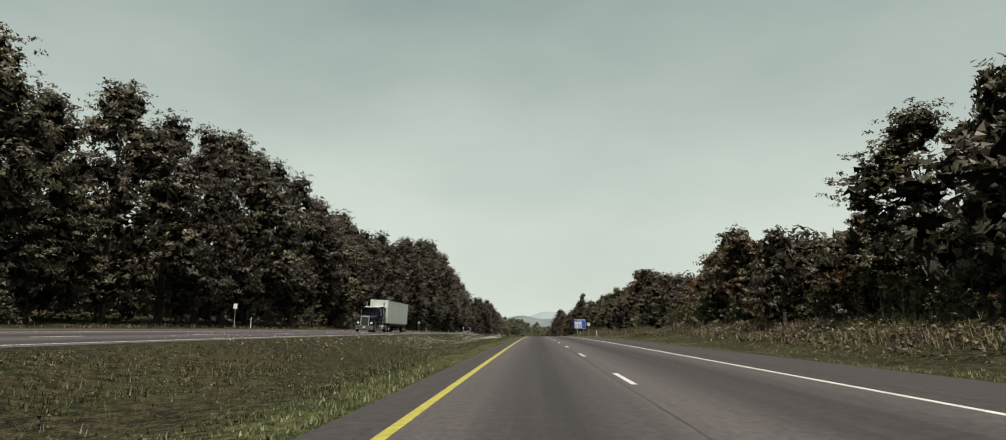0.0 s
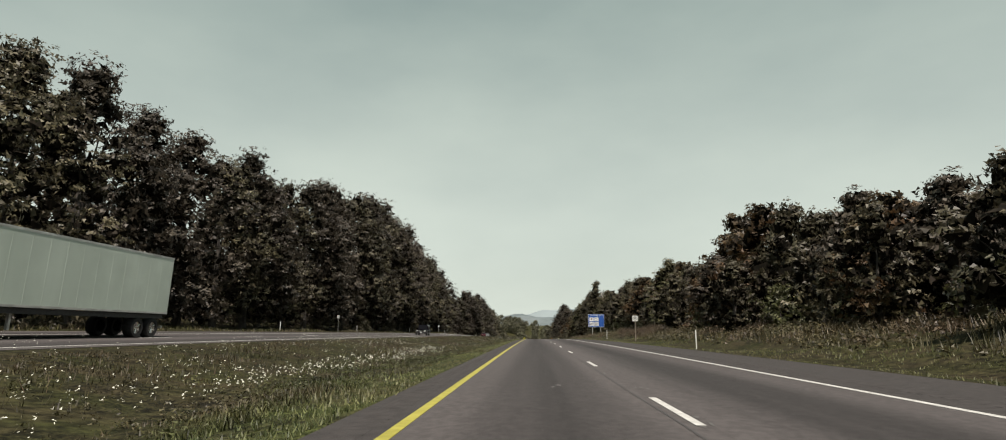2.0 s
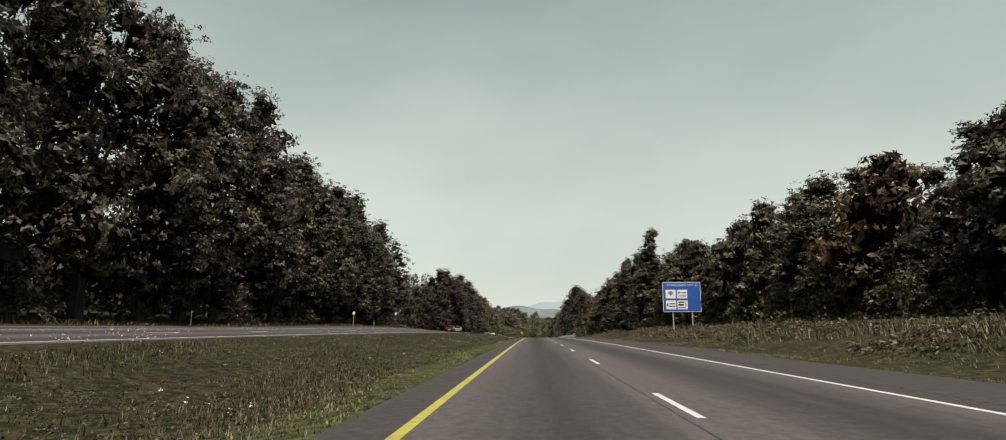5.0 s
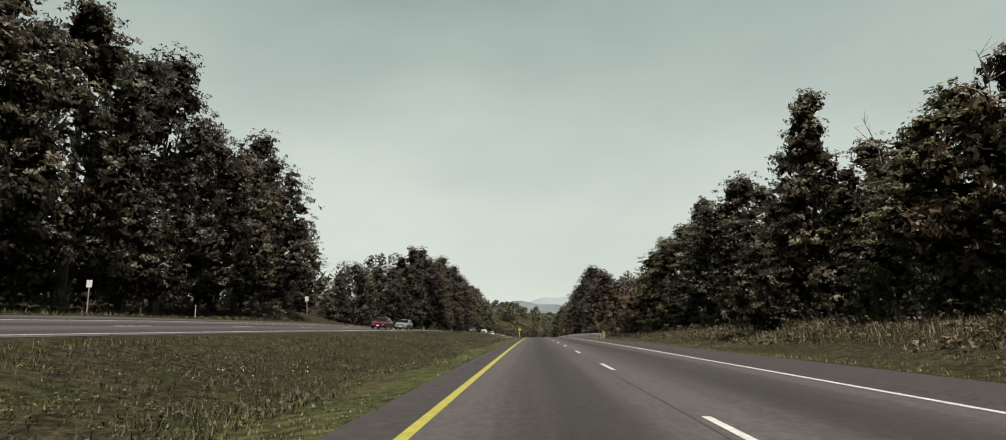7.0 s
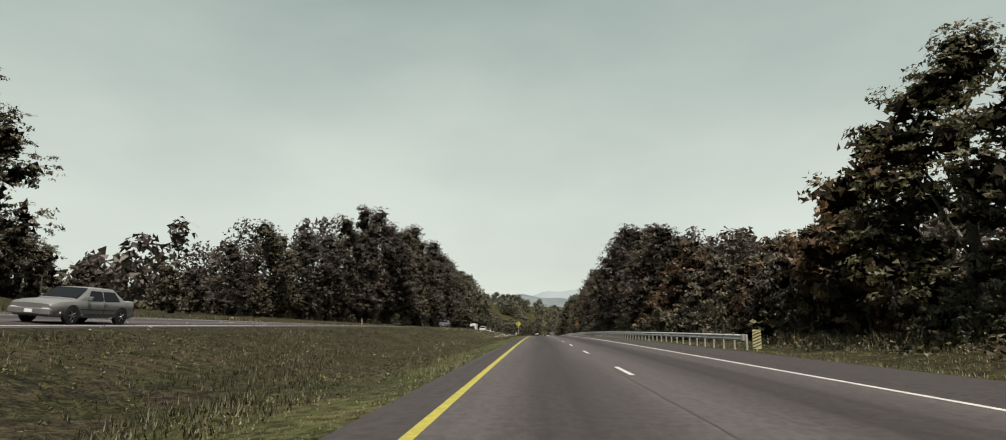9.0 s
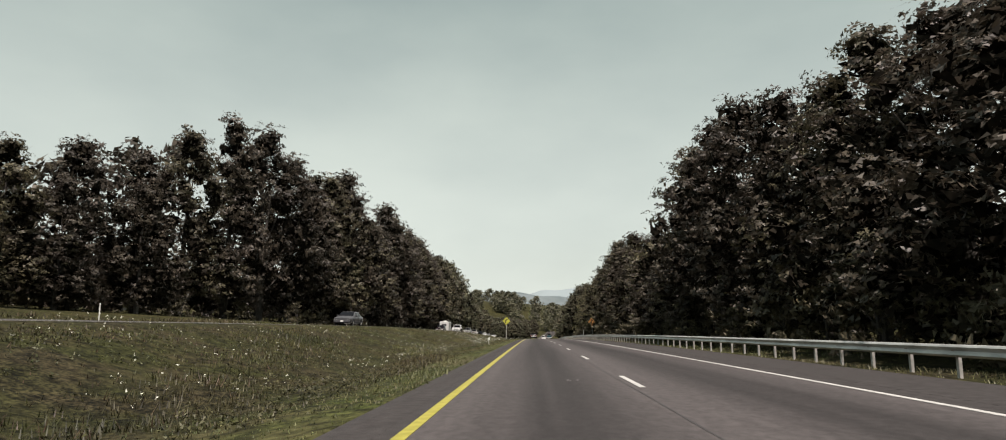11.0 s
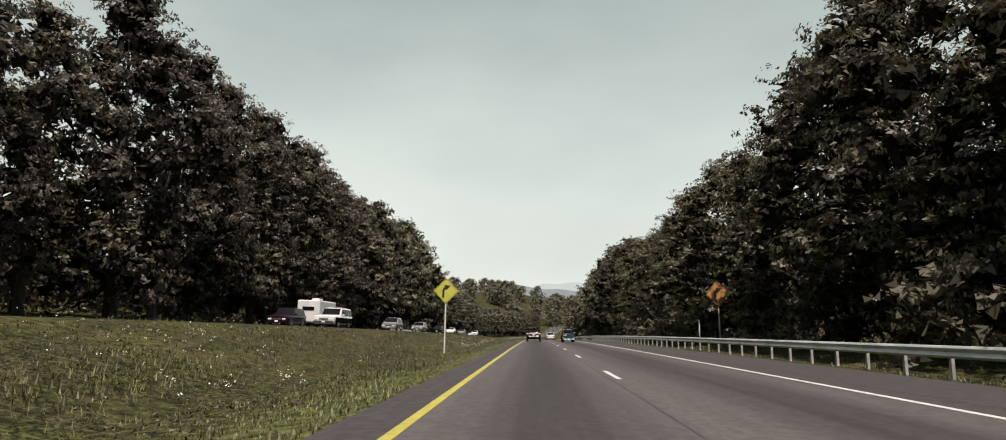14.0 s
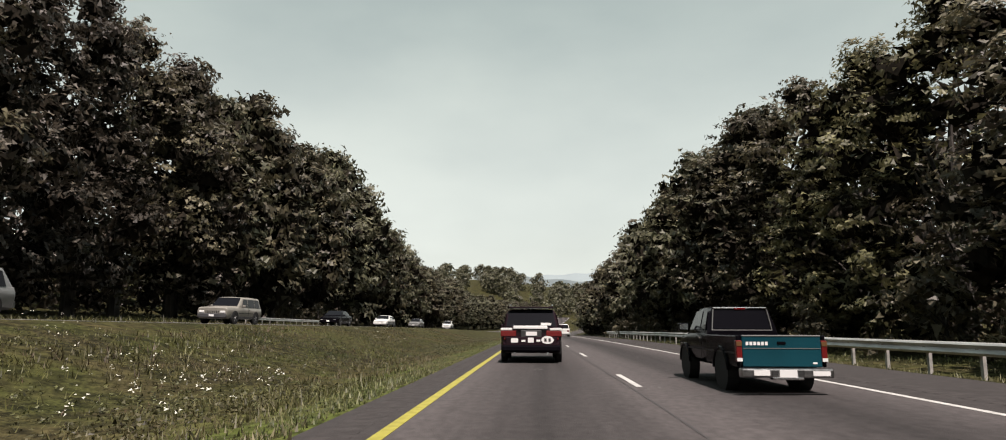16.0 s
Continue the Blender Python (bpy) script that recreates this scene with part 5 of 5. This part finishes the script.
SUV = dict(L=4.75, W=1.90, H=1.74, belt=1.05, r=0.37, zb=0.30, axles=(-1.38, 1.36), cabin=(-2.25, -1.85, 0.30, 1.05), pillars=[-1.25, -0.32], roof_w=0.80,
           top=[(-2.36, 1.00, 0.92), (-2.26, 1.09, 0.98), (-1.5, 1.09, 1.0), (0.0, 1.07, 1.0), (0.95, 1.07, 1.0), (1.8, 1.02, 0.98), (2.24, 0.97, 0.94), (2.36, 0.88, 0.88)], group="oncoming traffic",
           category="SUV")
BOXY = dict(SUV, slots=7, H=1.66, r=0.36, cabin=(-2.18, -2.0, 0.28, 0.92), roof_w=0.80, top=[(-2.25, 0.98, 0.93), (-2.18, 1.02, 0.98), (-1.5, 1.02, 1.0), (0.0, 1.02, 1.0), (0.9, 1.01, 1.0), (1.9, 0.98, 0.97), (2.2, 0.96, 0.95), (2.28, 0.90, 0.92)],
            belt=1.0)
WAGON = dict(SUV, L=5.5, W=2.02, H=1.86, belt=1.12, r=0.39, zb=0.36, axles=(-1.55, 1.62), cabin=(-2.68, -2.5, 0.42, 1.0), pillars=[-1.5, -0.42], roof_w=0.84,
             top=[(-2.74, 1.08, 0.95), (-2.66, 1.14, 0.99), (-1.5, 1.14, 1.0), (0.0, 1.14, 1.0), (1.0, 1.13, 1.0), (2.3, 1.10, 0.99), (2.68, 1.07, 0.98), (2.76, 1.0, 0.96)], grille=CHROME)


def onroad(x, y, back=False):
    p = at(x, y)
    slope = math.degrees(math.atan(float(grade(y + 1) - grade(y - 1)) / 2))
    return pose(p.x, p.y, p.z + 0.002, -slope if back else slope, 0, 180 if back else 0)


NEAR_LANE, FAR_LANE = -17.2, -21.0


def tilt(x, y):
    """Pose of an oncoming car, leaning with the carriageway."""
    lean = math.degrees(math.atan(float(land(x + 1, y) - land(x - 1, y)) / 2))
    return onroad(x, y, True) @ pose(0, 0, 0, 0, lean, 0)


# the SUV ahead
suv = car("sport_utility_vehicle", "dark maroon SUV with white stickers on its tailgate", onroad(1.45, 534.5), dict(SUV, W=1.90, H=1.66, belt=1.02, group=""), P_MAROON)
part("tail_spoiler", boxed(-0.70, 0.70, -2.02, -1.72, 1.67, 1.725, bevel=0.02), P_MAROON, suv)
for s in (-1, 1):
    part("roof_rail", rod(bmesh.new(), (s * 0.68, -1.7, 1.79), (s * 0.68, 0.3, 1.79), 0.02), CHROME, suv, "slim roof rail")
    part("reversing_lens", boxed(s * 0.76 - 0.18, s * 0.76 + 0.18, -2.405, -2.33, 0.99, 1.06, bevel=0.01), LENS_CLEAR, suv)
    part("tail_lens", boxed(s * 0.70 - 0.24, s * 0.70 + 0.24, -2.41, -2.33, 0.80, 0.98, bevel=0.02), LENS_RED, suv, "wide red tail lens")
    part("exhaust_tip", rod(bmesh.new(), (s * 0.5, -2.46, 0.30), (s * 0.5, -2.3, 0.30), 0.035, n=10), CHROME, suv)
# white reflection below the rear window, painted as a pale strip
part("chrome_strip", boxed(-0.55, 0.50, -2.412, -2.36, 1.03, 1.13, bevel=0.015), STICKER, suv, "pale strip painting a reflection below the rear window")
part("plate_frame", boxed(-0.32, 0.32, -2.40, -2.34, 0.76, 1.0, bevel=0.02), BLACK_PLASTIC, suv)
part("rear_plate", boxed(-0.16, 0.18, -2.412, -2.402, 0.83, 0.95), STICKER, suv, "pale number plate")
for x0, x1, z0, z1 in ((-0.62, -0.40, 0.62, 0.75), (-0.10, 0.08, 0.62, 0.77), (-0.30, -0.18, 0.64, 0.70), (0.16, 0.28, 0.65, 0.71)):
    part("sticker", boxed(x0, x1, -2.436, -2.431, z0, z1), STICKER, suv, "white bumper sticker")
ov = bmesh.new()
plate(ov, [(0.50 + 0.19 * math.cos(a), 0.70 + 0.12 * math.sin(a)) for a in np.linspace(0, 2 * math.pi, 25)[:-1]], -2.440, -2.433)
oval = part("oval_sticker", ov, STICKER, suv, "white oval sticker")
for x in (0.40, 0.53):
    part("sticker_mark", boxed(x, x + 0.07, -2.444, -2.441, 0.65, 0.75), BLACK_PLASTIC, oval)
part("tailgate_panel", boxed(-0.80, 0.80, -2.43, -2.30, 0.50, 0.80, bevel=0.04), P_MAROON, suv)
part("lower_bumper", boxed(-0.90, 0.90, -2.47, -2.25, 0.34, 0.54, bevel=0.05), P_NIGHT, suv)
part("window_sticker", boxed(0.30, 0.62, -2.30, -2.285, 1.14, 1.22), STICKER, suv)


def pickup():
    c = empty("pickup_truck", onroad(5.59, 525.5), "dark pickup truck with a teal tailgate and chrome rear bumper", "pickup truck")
    c.scale = (0.86, 0.97, 0.91)
    W = 0.83
    rings = [body_ring(y, W * f, 0.42 if 0 < i < 5 else 0.5, z) for i, (y, z, f) in enumerate([(-0.35, 1.08, 1.0), (0.1, 1.08, 1.0), (1.0, 1.06, 1.0), (1.6, 1.02, 0.99), (2.0, 0.96, 0.96), (2.2, 0.82, 0.90)])]
    smooth_part("body", loft(rings), P_NIGHT, c)
    rings = [cabin_ring(y, w0, w1, 1.02, z) for y, w0, w1, z in ((-0.34, 0.78, 0.76, 1.10), (-0.24, 0.78, 0.66, 1.60), (0.3, 0.78, 0.66, 1.63), (0.72, 0.78, 0.65, 1.60), (1.22, 0.77, 0.76, 1.08))]
    smooth_part("cab", loft(rings), P_NIGHT, c)
    part("rear_window", pane([(-0.63, -0.325, 1.14), (0.63, -0.325, 1.14), (0.57, -0.262, 1.52), (-0.57, -0.262, 1.52)], (0, -1, 0.15)), GLASS_DARK, c, "rear cab window")
    for a, b in (((-0.665, 1.11), (0.665, 1.11)), ((-0.665, 1.11), (-0.60, 1.55)), ((0.665, 1.11), (0.60, 1.55))):
        ya, yb = (-0.338 + 0.16 * (z - 1.11) for z in (a[1], b[1]))
        part("window_trim", rod(bmesh.new(), (a[0], ya, a[1]), (b[0], yb, b[1]), 0.013, n=6), P_SILVER, c, "pale trim along the rear window")
    part("roof_edge", boxed(-0.60, 0.60, -0.27, -0.20, 1.565, 1.60, bevel=0.01), CHROME, c, "bright strip along the roof edge")
    part("windshield", pane([(-0.70, 1.17, 1.14), (0.70, 1.17, 1.14), (0.58, 0.76, 1.54), (-0.58, 0.76, 1.54)], (0, 0.7, 0.6)), GLASS_DARK, c)
    part("brake_light", boxed(-0.12, 0.12, -0.275, -0.24, 1.555, 1.585), LENS_RED, c)
    for s in (-1, 1):
        part("side_window", pane([(s * 0.785, 0.18, 1.12), (s * 0.785, 1.0, 1.12), (s * 0.668, 0.72, 1.53), (s * 0.675, 0.20, 1.53)], (s, 0, 0.3)), GLASS_DARK, c)
        part("quarter_window", pane([(s * 0.785, -0.22, 1.12), (s * 0.785, 0.10, 1.12), (s * 0.675, 0.10, 1.53), (s * 0.675, -0.16, 1.53)], (s, 0, 0.3)), GLASS_DARK, c)
        mir = part("mirror", boxed(s * 0.98 - 0.12, s * 0.98 + 0.12, 0.86, 0.95, 1.10, 1.27, bevel=0.02), P_NIGHT, c)
        part("mirror_glass", boxed(s * 0.98 - 0.10, s * 0.98 + 0.10, 0.853, 0.859, 1.12, 1.25), CHROME, mir)
        part("bed_side", boxed(s * 0.80 - 0.035, s * 0.80 + 0.035, -2.28, -0.36, 0.47, 1.03, bevel=0.025), P_NIGHT, c)
        part("door_handle", boxed(s * 0.834 - 0.012, s * 0.834 + 0.012, 0.02, 0.16, 0.93, 0.97, bevel=0.005), CHROME, c)
        part("door_seam", boxed(s * 0.835 - 0.002, s * 0.835 + 0.002, -0.02, -0.005, 0.5, 1.05), WELL, c)
        lamp = part("tail_lamp", boxed(s * 0.79 - 0.055, s * 0.79 + 0.055, -2.315, -2.20, 0.56, 0.94, bevel=0.015), LENS_RED, c, "tall red tail lamp")
        part("amber_lens", boxed(s * 0.79 - 0.05, s * 0.79 + 0.05, -2.322, -2.316, 0.84, 0.92), LENS_AMBER, lamp)
        part("clear_lens", boxed(s * 0.79 - 0.05, s * 0.79 + 0.05, -2.322, -2.316, 0.57, 0.63), LENS_CLEAR, lamp)
        for y in (-1.35, 1.35):
            # black disc standing in for the shade around the wheel
            part("wheel_arch", rod(bmesh.new(), (s * 0.60, y, 0.37), (s * 0.842, y, 0.37), 0.41, n=20), WELL, c)
            wheel(c, s * 0.79, y, 0.345, 0.20, BLACK_PLASTIC)
            flare = bmesh.new()
            for k in range(10):
                a, b = (math.pi * (0.02 + 0.96 * (k + j) / 10) for j in (0, 1))
                rod(flare, (s * 0.845, y + 0.43 * math.cos(a), 0.36 + 0.43 * math.sin(a)), (s * 0.845, y + 0.43 * math.cos(b), 0.36 + 0.43 * math.sin(b)), 0.035, n=6)
            part("fender_flare", flare, P_NIGHT, c)
        part("side_moulding", boxed(s * 0.838 - 0.006, s * 0.838 + 0.006, -2.2, 1.9, 0.70, 0.725), BLACK_PLASTIC, c)
    part("bed_floor", boxed(-0.78, 0.78, -2.25, -0.36, 0.50, 0.58), BLACK_PLASTIC, c)
    part("bed_front", boxed(-0.78, 0.78, -0.44, -0.37, 0.5, 1.02, bevel=0.02), P_NIGHT, c)
    gate = part("tailgate", boxed(-0.735, 0.735, -2.31, -2.25, 0.47, 1.03, bevel=0.018), P_TEAL, c, "teal painted tailgate")
    # highlights along the crease and top edge are painted in silver
    part("crease", boxed(-0.72, 0.72, -2.316, -2.309, 0.795, 0.806), P_SILVER, gate, "pressed crease with its highlight painted pale")
    part("top_lip", boxed(-0.73, 0.73, -2.318, -2.27, 1.008, 1.034, bevel=0.008), P_SILVER, gate, "top edge with its highlight painted pale")
    part("latch", boxed(-0.08, 0.08, -2.318, -2.308, 0.87, 0.92, bevel=0.01), P_NIGHT, gate)
    for k in range(6):
        part("badge_bar", boxed(-0.665 + 0.072 * k, -0.665 + 0.072 * k + 0.052, -2.314, -2.3105, 0.855, 0.915), STICKER, gate, "white badge bar")
    part("small_badge", boxed(0.56, 0.64, -2.314, -2.3105, 0.53, 0.56), STICKER, gate)
    bump = part("rear_bumper", boxed(-0.84, 0.84, -2.52, -2.33, 0.30, 0.46, bevel=0.03), BUMPER, c, "chrome step bumper")
    part("step_pad", boxed(-0.28, 0.28, -2.525, -2.36, 0.265, 0.31, bevel=0.01), CHROME, bump)
    part("rear_plate", boxed(-0.16, 0.16, -2.532, -2.522, 0.31, 0.44), STICKER, bump, "pale number plate")
    # pale patches painted for bright reflections in the chrome
    part("bumper_sticker", boxed(-0.62, -0.33, -2.528, -2.521, 0.34, 0.43), STICKER, bump)
    part("bumper_sticker", boxed(0.45, 0.76, -2.528, -2.521, 0.34, 0.42), STICKER, bump)
    for x in (-0.24, 0.24):
        part("bumper_lamp", boxed(x - 0.05, x + 0.05, -2.526, -2.50, 0.34, 0.43), BLACK_PLASTIC, bump)
    part("chassis", boxed(-0.45, 0.45, -2.2, 1.9, 0.36, 0.5), WELL, c)
    part("exhaust_pipe", rod(bmesh.new(), (-0.3, -2.4, 0.33), (-0.3, -1.0, 0.36), 0.035), CHROME, c)


pickup()
car("white_car", "white car driving far ahead on the carriageway", onroad(5.5, 604), dict(SUV, group=""), P_WHITE)


def semi_truck():
    c = empty("semi_truck", tilt(-20.4, 79.6 + 10.2), "dark blue long-nose truck with chrome grille and white box trailer", "truck", "oncoming traffic")
    # the nose is at +10.2
    f = 10.2
    bm = loft([body_ring(y, w, 0.95, z) for y, w, z in ((f - 3.1, 0.92, 1.95), (f - 2.4, 0.90, 1.92), (f - 0.9, 0.80, 1.80), (f - 0.35, 0.74, 1.72))])
    smooth_part("hood", bm, P_NAVY, c)
    part("grille", boxed(-0.56, 0.56, f - 0.40, f - 0.28, 0.80, 1.76, bevel=0.04), CHROME, c, "tall chrome grille")
    part("grille_mesh", boxed(-0.47, 0.47, f - 0.285, f - 0.27, 0.86, 1.64), BLACK_PLASTIC, c)
    part("bumper", boxed(-1.2, 1.2, f - 0.2, f, 0.32, 0.80, bevel=0.04), CHROME, c, "wide chrome bumper")
    for x in (-0.52, 0.52):
        part("grille_frame", boxed(x - 0.05, x + 0.05, f - 0.29, f - 0.25, 0.82, 1.76, bevel=0.015), STEEL, c, "bright grille frame")
    part("grille_cap", boxed(-0.57, 0.57, f - 0.30, f - 0.25, 1.66, 1.77, bevel=0.015), STEEL, c)
    part("roof_cap", boxed(-0.9, 0.9, f - 3.6, f - 3.1, 2.72, 2.80, bevel=0.03), P_WHITE, c, "pale roof edge over the windshield")
    for x in (-0.6, -0.3, 0.0, 0.3, 0.6):
        part("marker_lamp", boxed(x - 0.04, x + 0.04, f - 3.25, f - 3.15, 2.80, 2.86, bevel=0.01), LENS_AMBER, c)
    part("plate", boxed(-0.2, 0.1, f, f + 0.01, 0.55, 0.68), STICKER, c)
    bm = loft([cabin_ring(y, 1.08, 1.0, 1.0, z) for y, z in ((f - 5.0, 2.75), (f - 4.6, 2.8), (f - 3.5, 2.78), (f - 3.15, 2.72), (f - 2.95, 1.95))])
    smooth_part("cab", bm, P_NAVY, c)
    part("windshield", pane([(-0.92, f - 3.00, 2.08), (0.92, f - 3.00, 2.08), (0.88, f - 3.13, 2.56), (-0.88, f - 3.13, 2.56)], (0, 1, 0.25)), GLASS_DARK, c)
    part("sun_visor", boxed(-0.98, 0.98, f - 3.15, f - 2.85, 2.62, 2.68, bevel=0.02), CHROME, c)
    part("sleeper", boxed(-1.1, 1.1, f - 6.5, f - 4.95, 1.0, 2.85, bevel=0.12), P_NAVY, c, "dark sleeper box")
    part("frame", boxed(-0.5, 0.5, f - 9.3, f - 1.0, 0.75, 1.0), BLACK_PLASTIC, c)
    for s in (-1, 1):
        part("side_window", pane([(s * 1.075, f - 4.2, 2.05), (s * 1.075, f - 3.25, 2.05), (s * 1.02, f - 3.3, 2.52), (s * 1.02, f - 4.2, 2.52)], (s, 0, 0.1)), GLASS_DARK, c)
        part("exhaust_stack", rod(bmesh.new(), (s * 1.18, f - 5.0, 1.0), (s * 1.18, f - 5.0, 4.0), 0.075, n=12), CHROME, c, "chrome exhaust stack")
        part("fuel_tank", rod(bmesh.new(), (s * 0.92, f - 5.6, 0.72), (s * 0.92, f - 4.0, 0.72), 0.32, n=18), CHROME, c, "chrome fuel tank")
        part("step_box", boxed(s * 0.95 - 0.25, s * 0.95 + 0.25, f - 3.9, f - 3.0, 0.45, 0.95, bevel=0.03), CHROME, c)
        part("fender", boxed(s * 0.98 - 0.22, s * 0.98 + 0.22, f - 1.9, f - 0.5, 1.08, 1.2, bevel=0.05), P_NAVY, c)
        part("headlight", boxed(s * 0.86 - 0.13, s * 0.86 + 0.13, f - 0.45, f - 0.2, 0.98, 1.16, bevel=0.03), LENS_CLEAR, c)
        part("mirror", boxed(s * 1.35 - 0.09, s * 1.35 + 0.09, f - 3.1, f - 3.0, 1.85, 2.5, bevel=0.02), CHROME, c)
        for y in (f - 1.15, f - 7.2, f - 8.5, f - 18.2, f - 19.5):
            wheel(c, s * 1.24, y, 0.52, 0.30 if y > f - 2 else 0.5, CHROME)
    # the tractor's height is stretched to fit the camera's view
    for ob in c.children:
        if ob.name.split(".")[0] not in ("wheel", "bumper", "plate", "step_box", "fuel_tank", "exhaust_stack", "frame"):
            for v in ob.data.vertices:
                v.co.z = 0.8 + (v.co.z - 0.8) * 1.30
    tr = part("trailer_box", boxed(-1.29, 1.29, f - 20.6, f - 7.0, 1.30, 4.45, bevel=0.03), TRAILER, c, "pale box trailer with faint marks")
    for z in (1.33, 4.40):
        for s in (-1, 1):
            part("rail_trim", boxed(s * 1.292 - 0.01, s * 1.292 + 0.01, f - 20.6, f - 7.0, z - 0.05, z + 0.05), STEEL, tr)
    for k in range(13):
        for s in (-1, 1):
            y = f - 7.5 - k
            part("panel_rib", boxed(s * 1.291 - 0.004, s * 1.291 + 0.004, y - 0.02, y + 0.02, 1.39, 4.34), TRAILER, tr)
    part("cooling_unit", boxed(-1.18, 1.18, f - 7.0, f - 6.60, 2.1, 3.55, bevel=0.06), P_WHITE, c, "white cooling unit")
    part("cooling_grille", boxed(-1.1, -0.55, f - 6.605, f - 6.58, 2.3, 3.35), BLACK_PLASTIC, c)
    part("underframe", boxed(-1.15, 1.15, f - 20.4, f - 9.5, 1.02, 1.24), BLACK_PLASTIC, c)
    for s in (-1, 1):
        part("landing_leg", boxed(s * 0.9 - 0.06, s * 0.9 + 0.06, f - 10.5, f - 10.38, 0.35, 1.1), POST_STEEL, c)
    part("rear_guard", boxed(-1.1, 1.1, f - 20.6, f - 20.5, 0.5, 0.62), POST_STEEL, c)


semi_truck()
car("black_off_roader", "black boxy off-road car with a bright grille on the oncoming carriageway", tilt(NEAR_LANE, 172), dict(BOXY, grille=CHROME, L=4.0, H=1.78, cabin=(-1.9, -1.85, 0.35, 0.55), top=[(-2.0, 1.0, 0.94), (-1.95, 1.05, 0.99), (0.4, 1.05, 1.0), (1.7, 1.0, 0.86), (1.95, 0.94, 0.82)],
     axles=(-1.2, 1.25), pillars=[-0.9, -0.2]), P_NIGHT, BLACK_PLASTIC)
car("red_sedan", "dark red sedan on the oncoming carriageway", tilt(NEAR_LANE, 303), SEDAN, P_RED)
car("silver_sedan", "silver four-door sedan on the oncoming carriageway", tilt(-16.8, 314.0), SEDAN, P_SILVER)
car("grey_sedan", "grey sedan on the oncoming carriageway beside the woods", tilt(NEAR_LANE, 416), SEDAN, P_GREY)
wagon = car("utility_wagon", "old white and dark two-tone utility wagon with chrome grille", tilt(NEAR_LANE, 506.5), WAGON, P_WHITE, CHROME)
for s in (-1, 1):
    part("side_band", boxed(s * 1.012 - 0.012, s * 1.012 + 0.012, -2.6, 2.5, 0.46, 0.95), P_NIGHT, wagon, "dark side band")
part("roof_rack", boxed(-0.7, 0.7, -1.6, -0.2, 1.875, 1.91, bevel=0.01), STEEL, wagon)
car("dark_suv", "dark red SUV with a bright grille on the oncoming carriageway", tilt(FAR_LANE, 505), dict(SUV, grille=CHROME), P_MAROON)


def camper():
    c = empty("camper_trailer", tilt(FAR_LANE, 512.5), "white box camper trailer behind a dark SUV", "trailer", "oncoming traffic")
    part("shell", boxed(-1.15, 1.15, -2.6, 2.4, 0.55, 2.75, bevel=0.10), P_WHITE, c)
    part("roof_unit", boxed(-0.4, 0.4, -0.5, 0.5, 2.75, 3.02, bevel=0.05), P_WHITE, c)
    part("front_window", boxed(-0.6, 0.6, 2.395, 2.41, 1.7, 2.1), GLASS_DARK, c)
    part("drawbar", boxed(-0.06, 0.06, 2.4, 3.6, 0.45, 0.55), BLACK_PLASTIC, c)
    for s in (-1, 1):
        wheel(c, s * 1.16, -0.3, 0.36, 0.2)


camper()
car("grey_suv", "silver-grey SUV on the oncoming carriageway", tilt(NEAR_LANE, 531), SUV, P_SILVER)
car("tan_suv", "tan boxy SUV with a slotted grille on the oncoming carriageway", tilt(NEAR_LANE, 550.5), BOXY, P_TAN, P_GREY)
car("dark_sedan", "dark sedan on the oncoming carriageway", tilt(NEAR_LANE, 571), SEDAN, P_NIGHT)
car("white_sedan", "white sedan on the oncoming carriageway", tilt(NEAR_LANE, 590), SEDAN, P_WHITE)
car("silver_sedan", "silver sedan far along the oncoming carriageway", tilt(NEAR_LANE, 611), SEDAN, P_SILVER)
car("white_suv", "white SUV far along the oncoming carriageway", tilt(NEAR_LANE, 646), SUV, P_WHITE)
car("white_sedan", "white sedan far along the oncoming carriageway", tilt(FAR_LANE, 668), SEDAN, P_WHITE)


# the patterns for the repeats have served
for ob in [o for o in scene.objects if o.parent is None and o.matrix_basis.translation.z < -400]:
    for o in (*ob.children_recursive, ob):
        bpy.data.objects.remove(o)
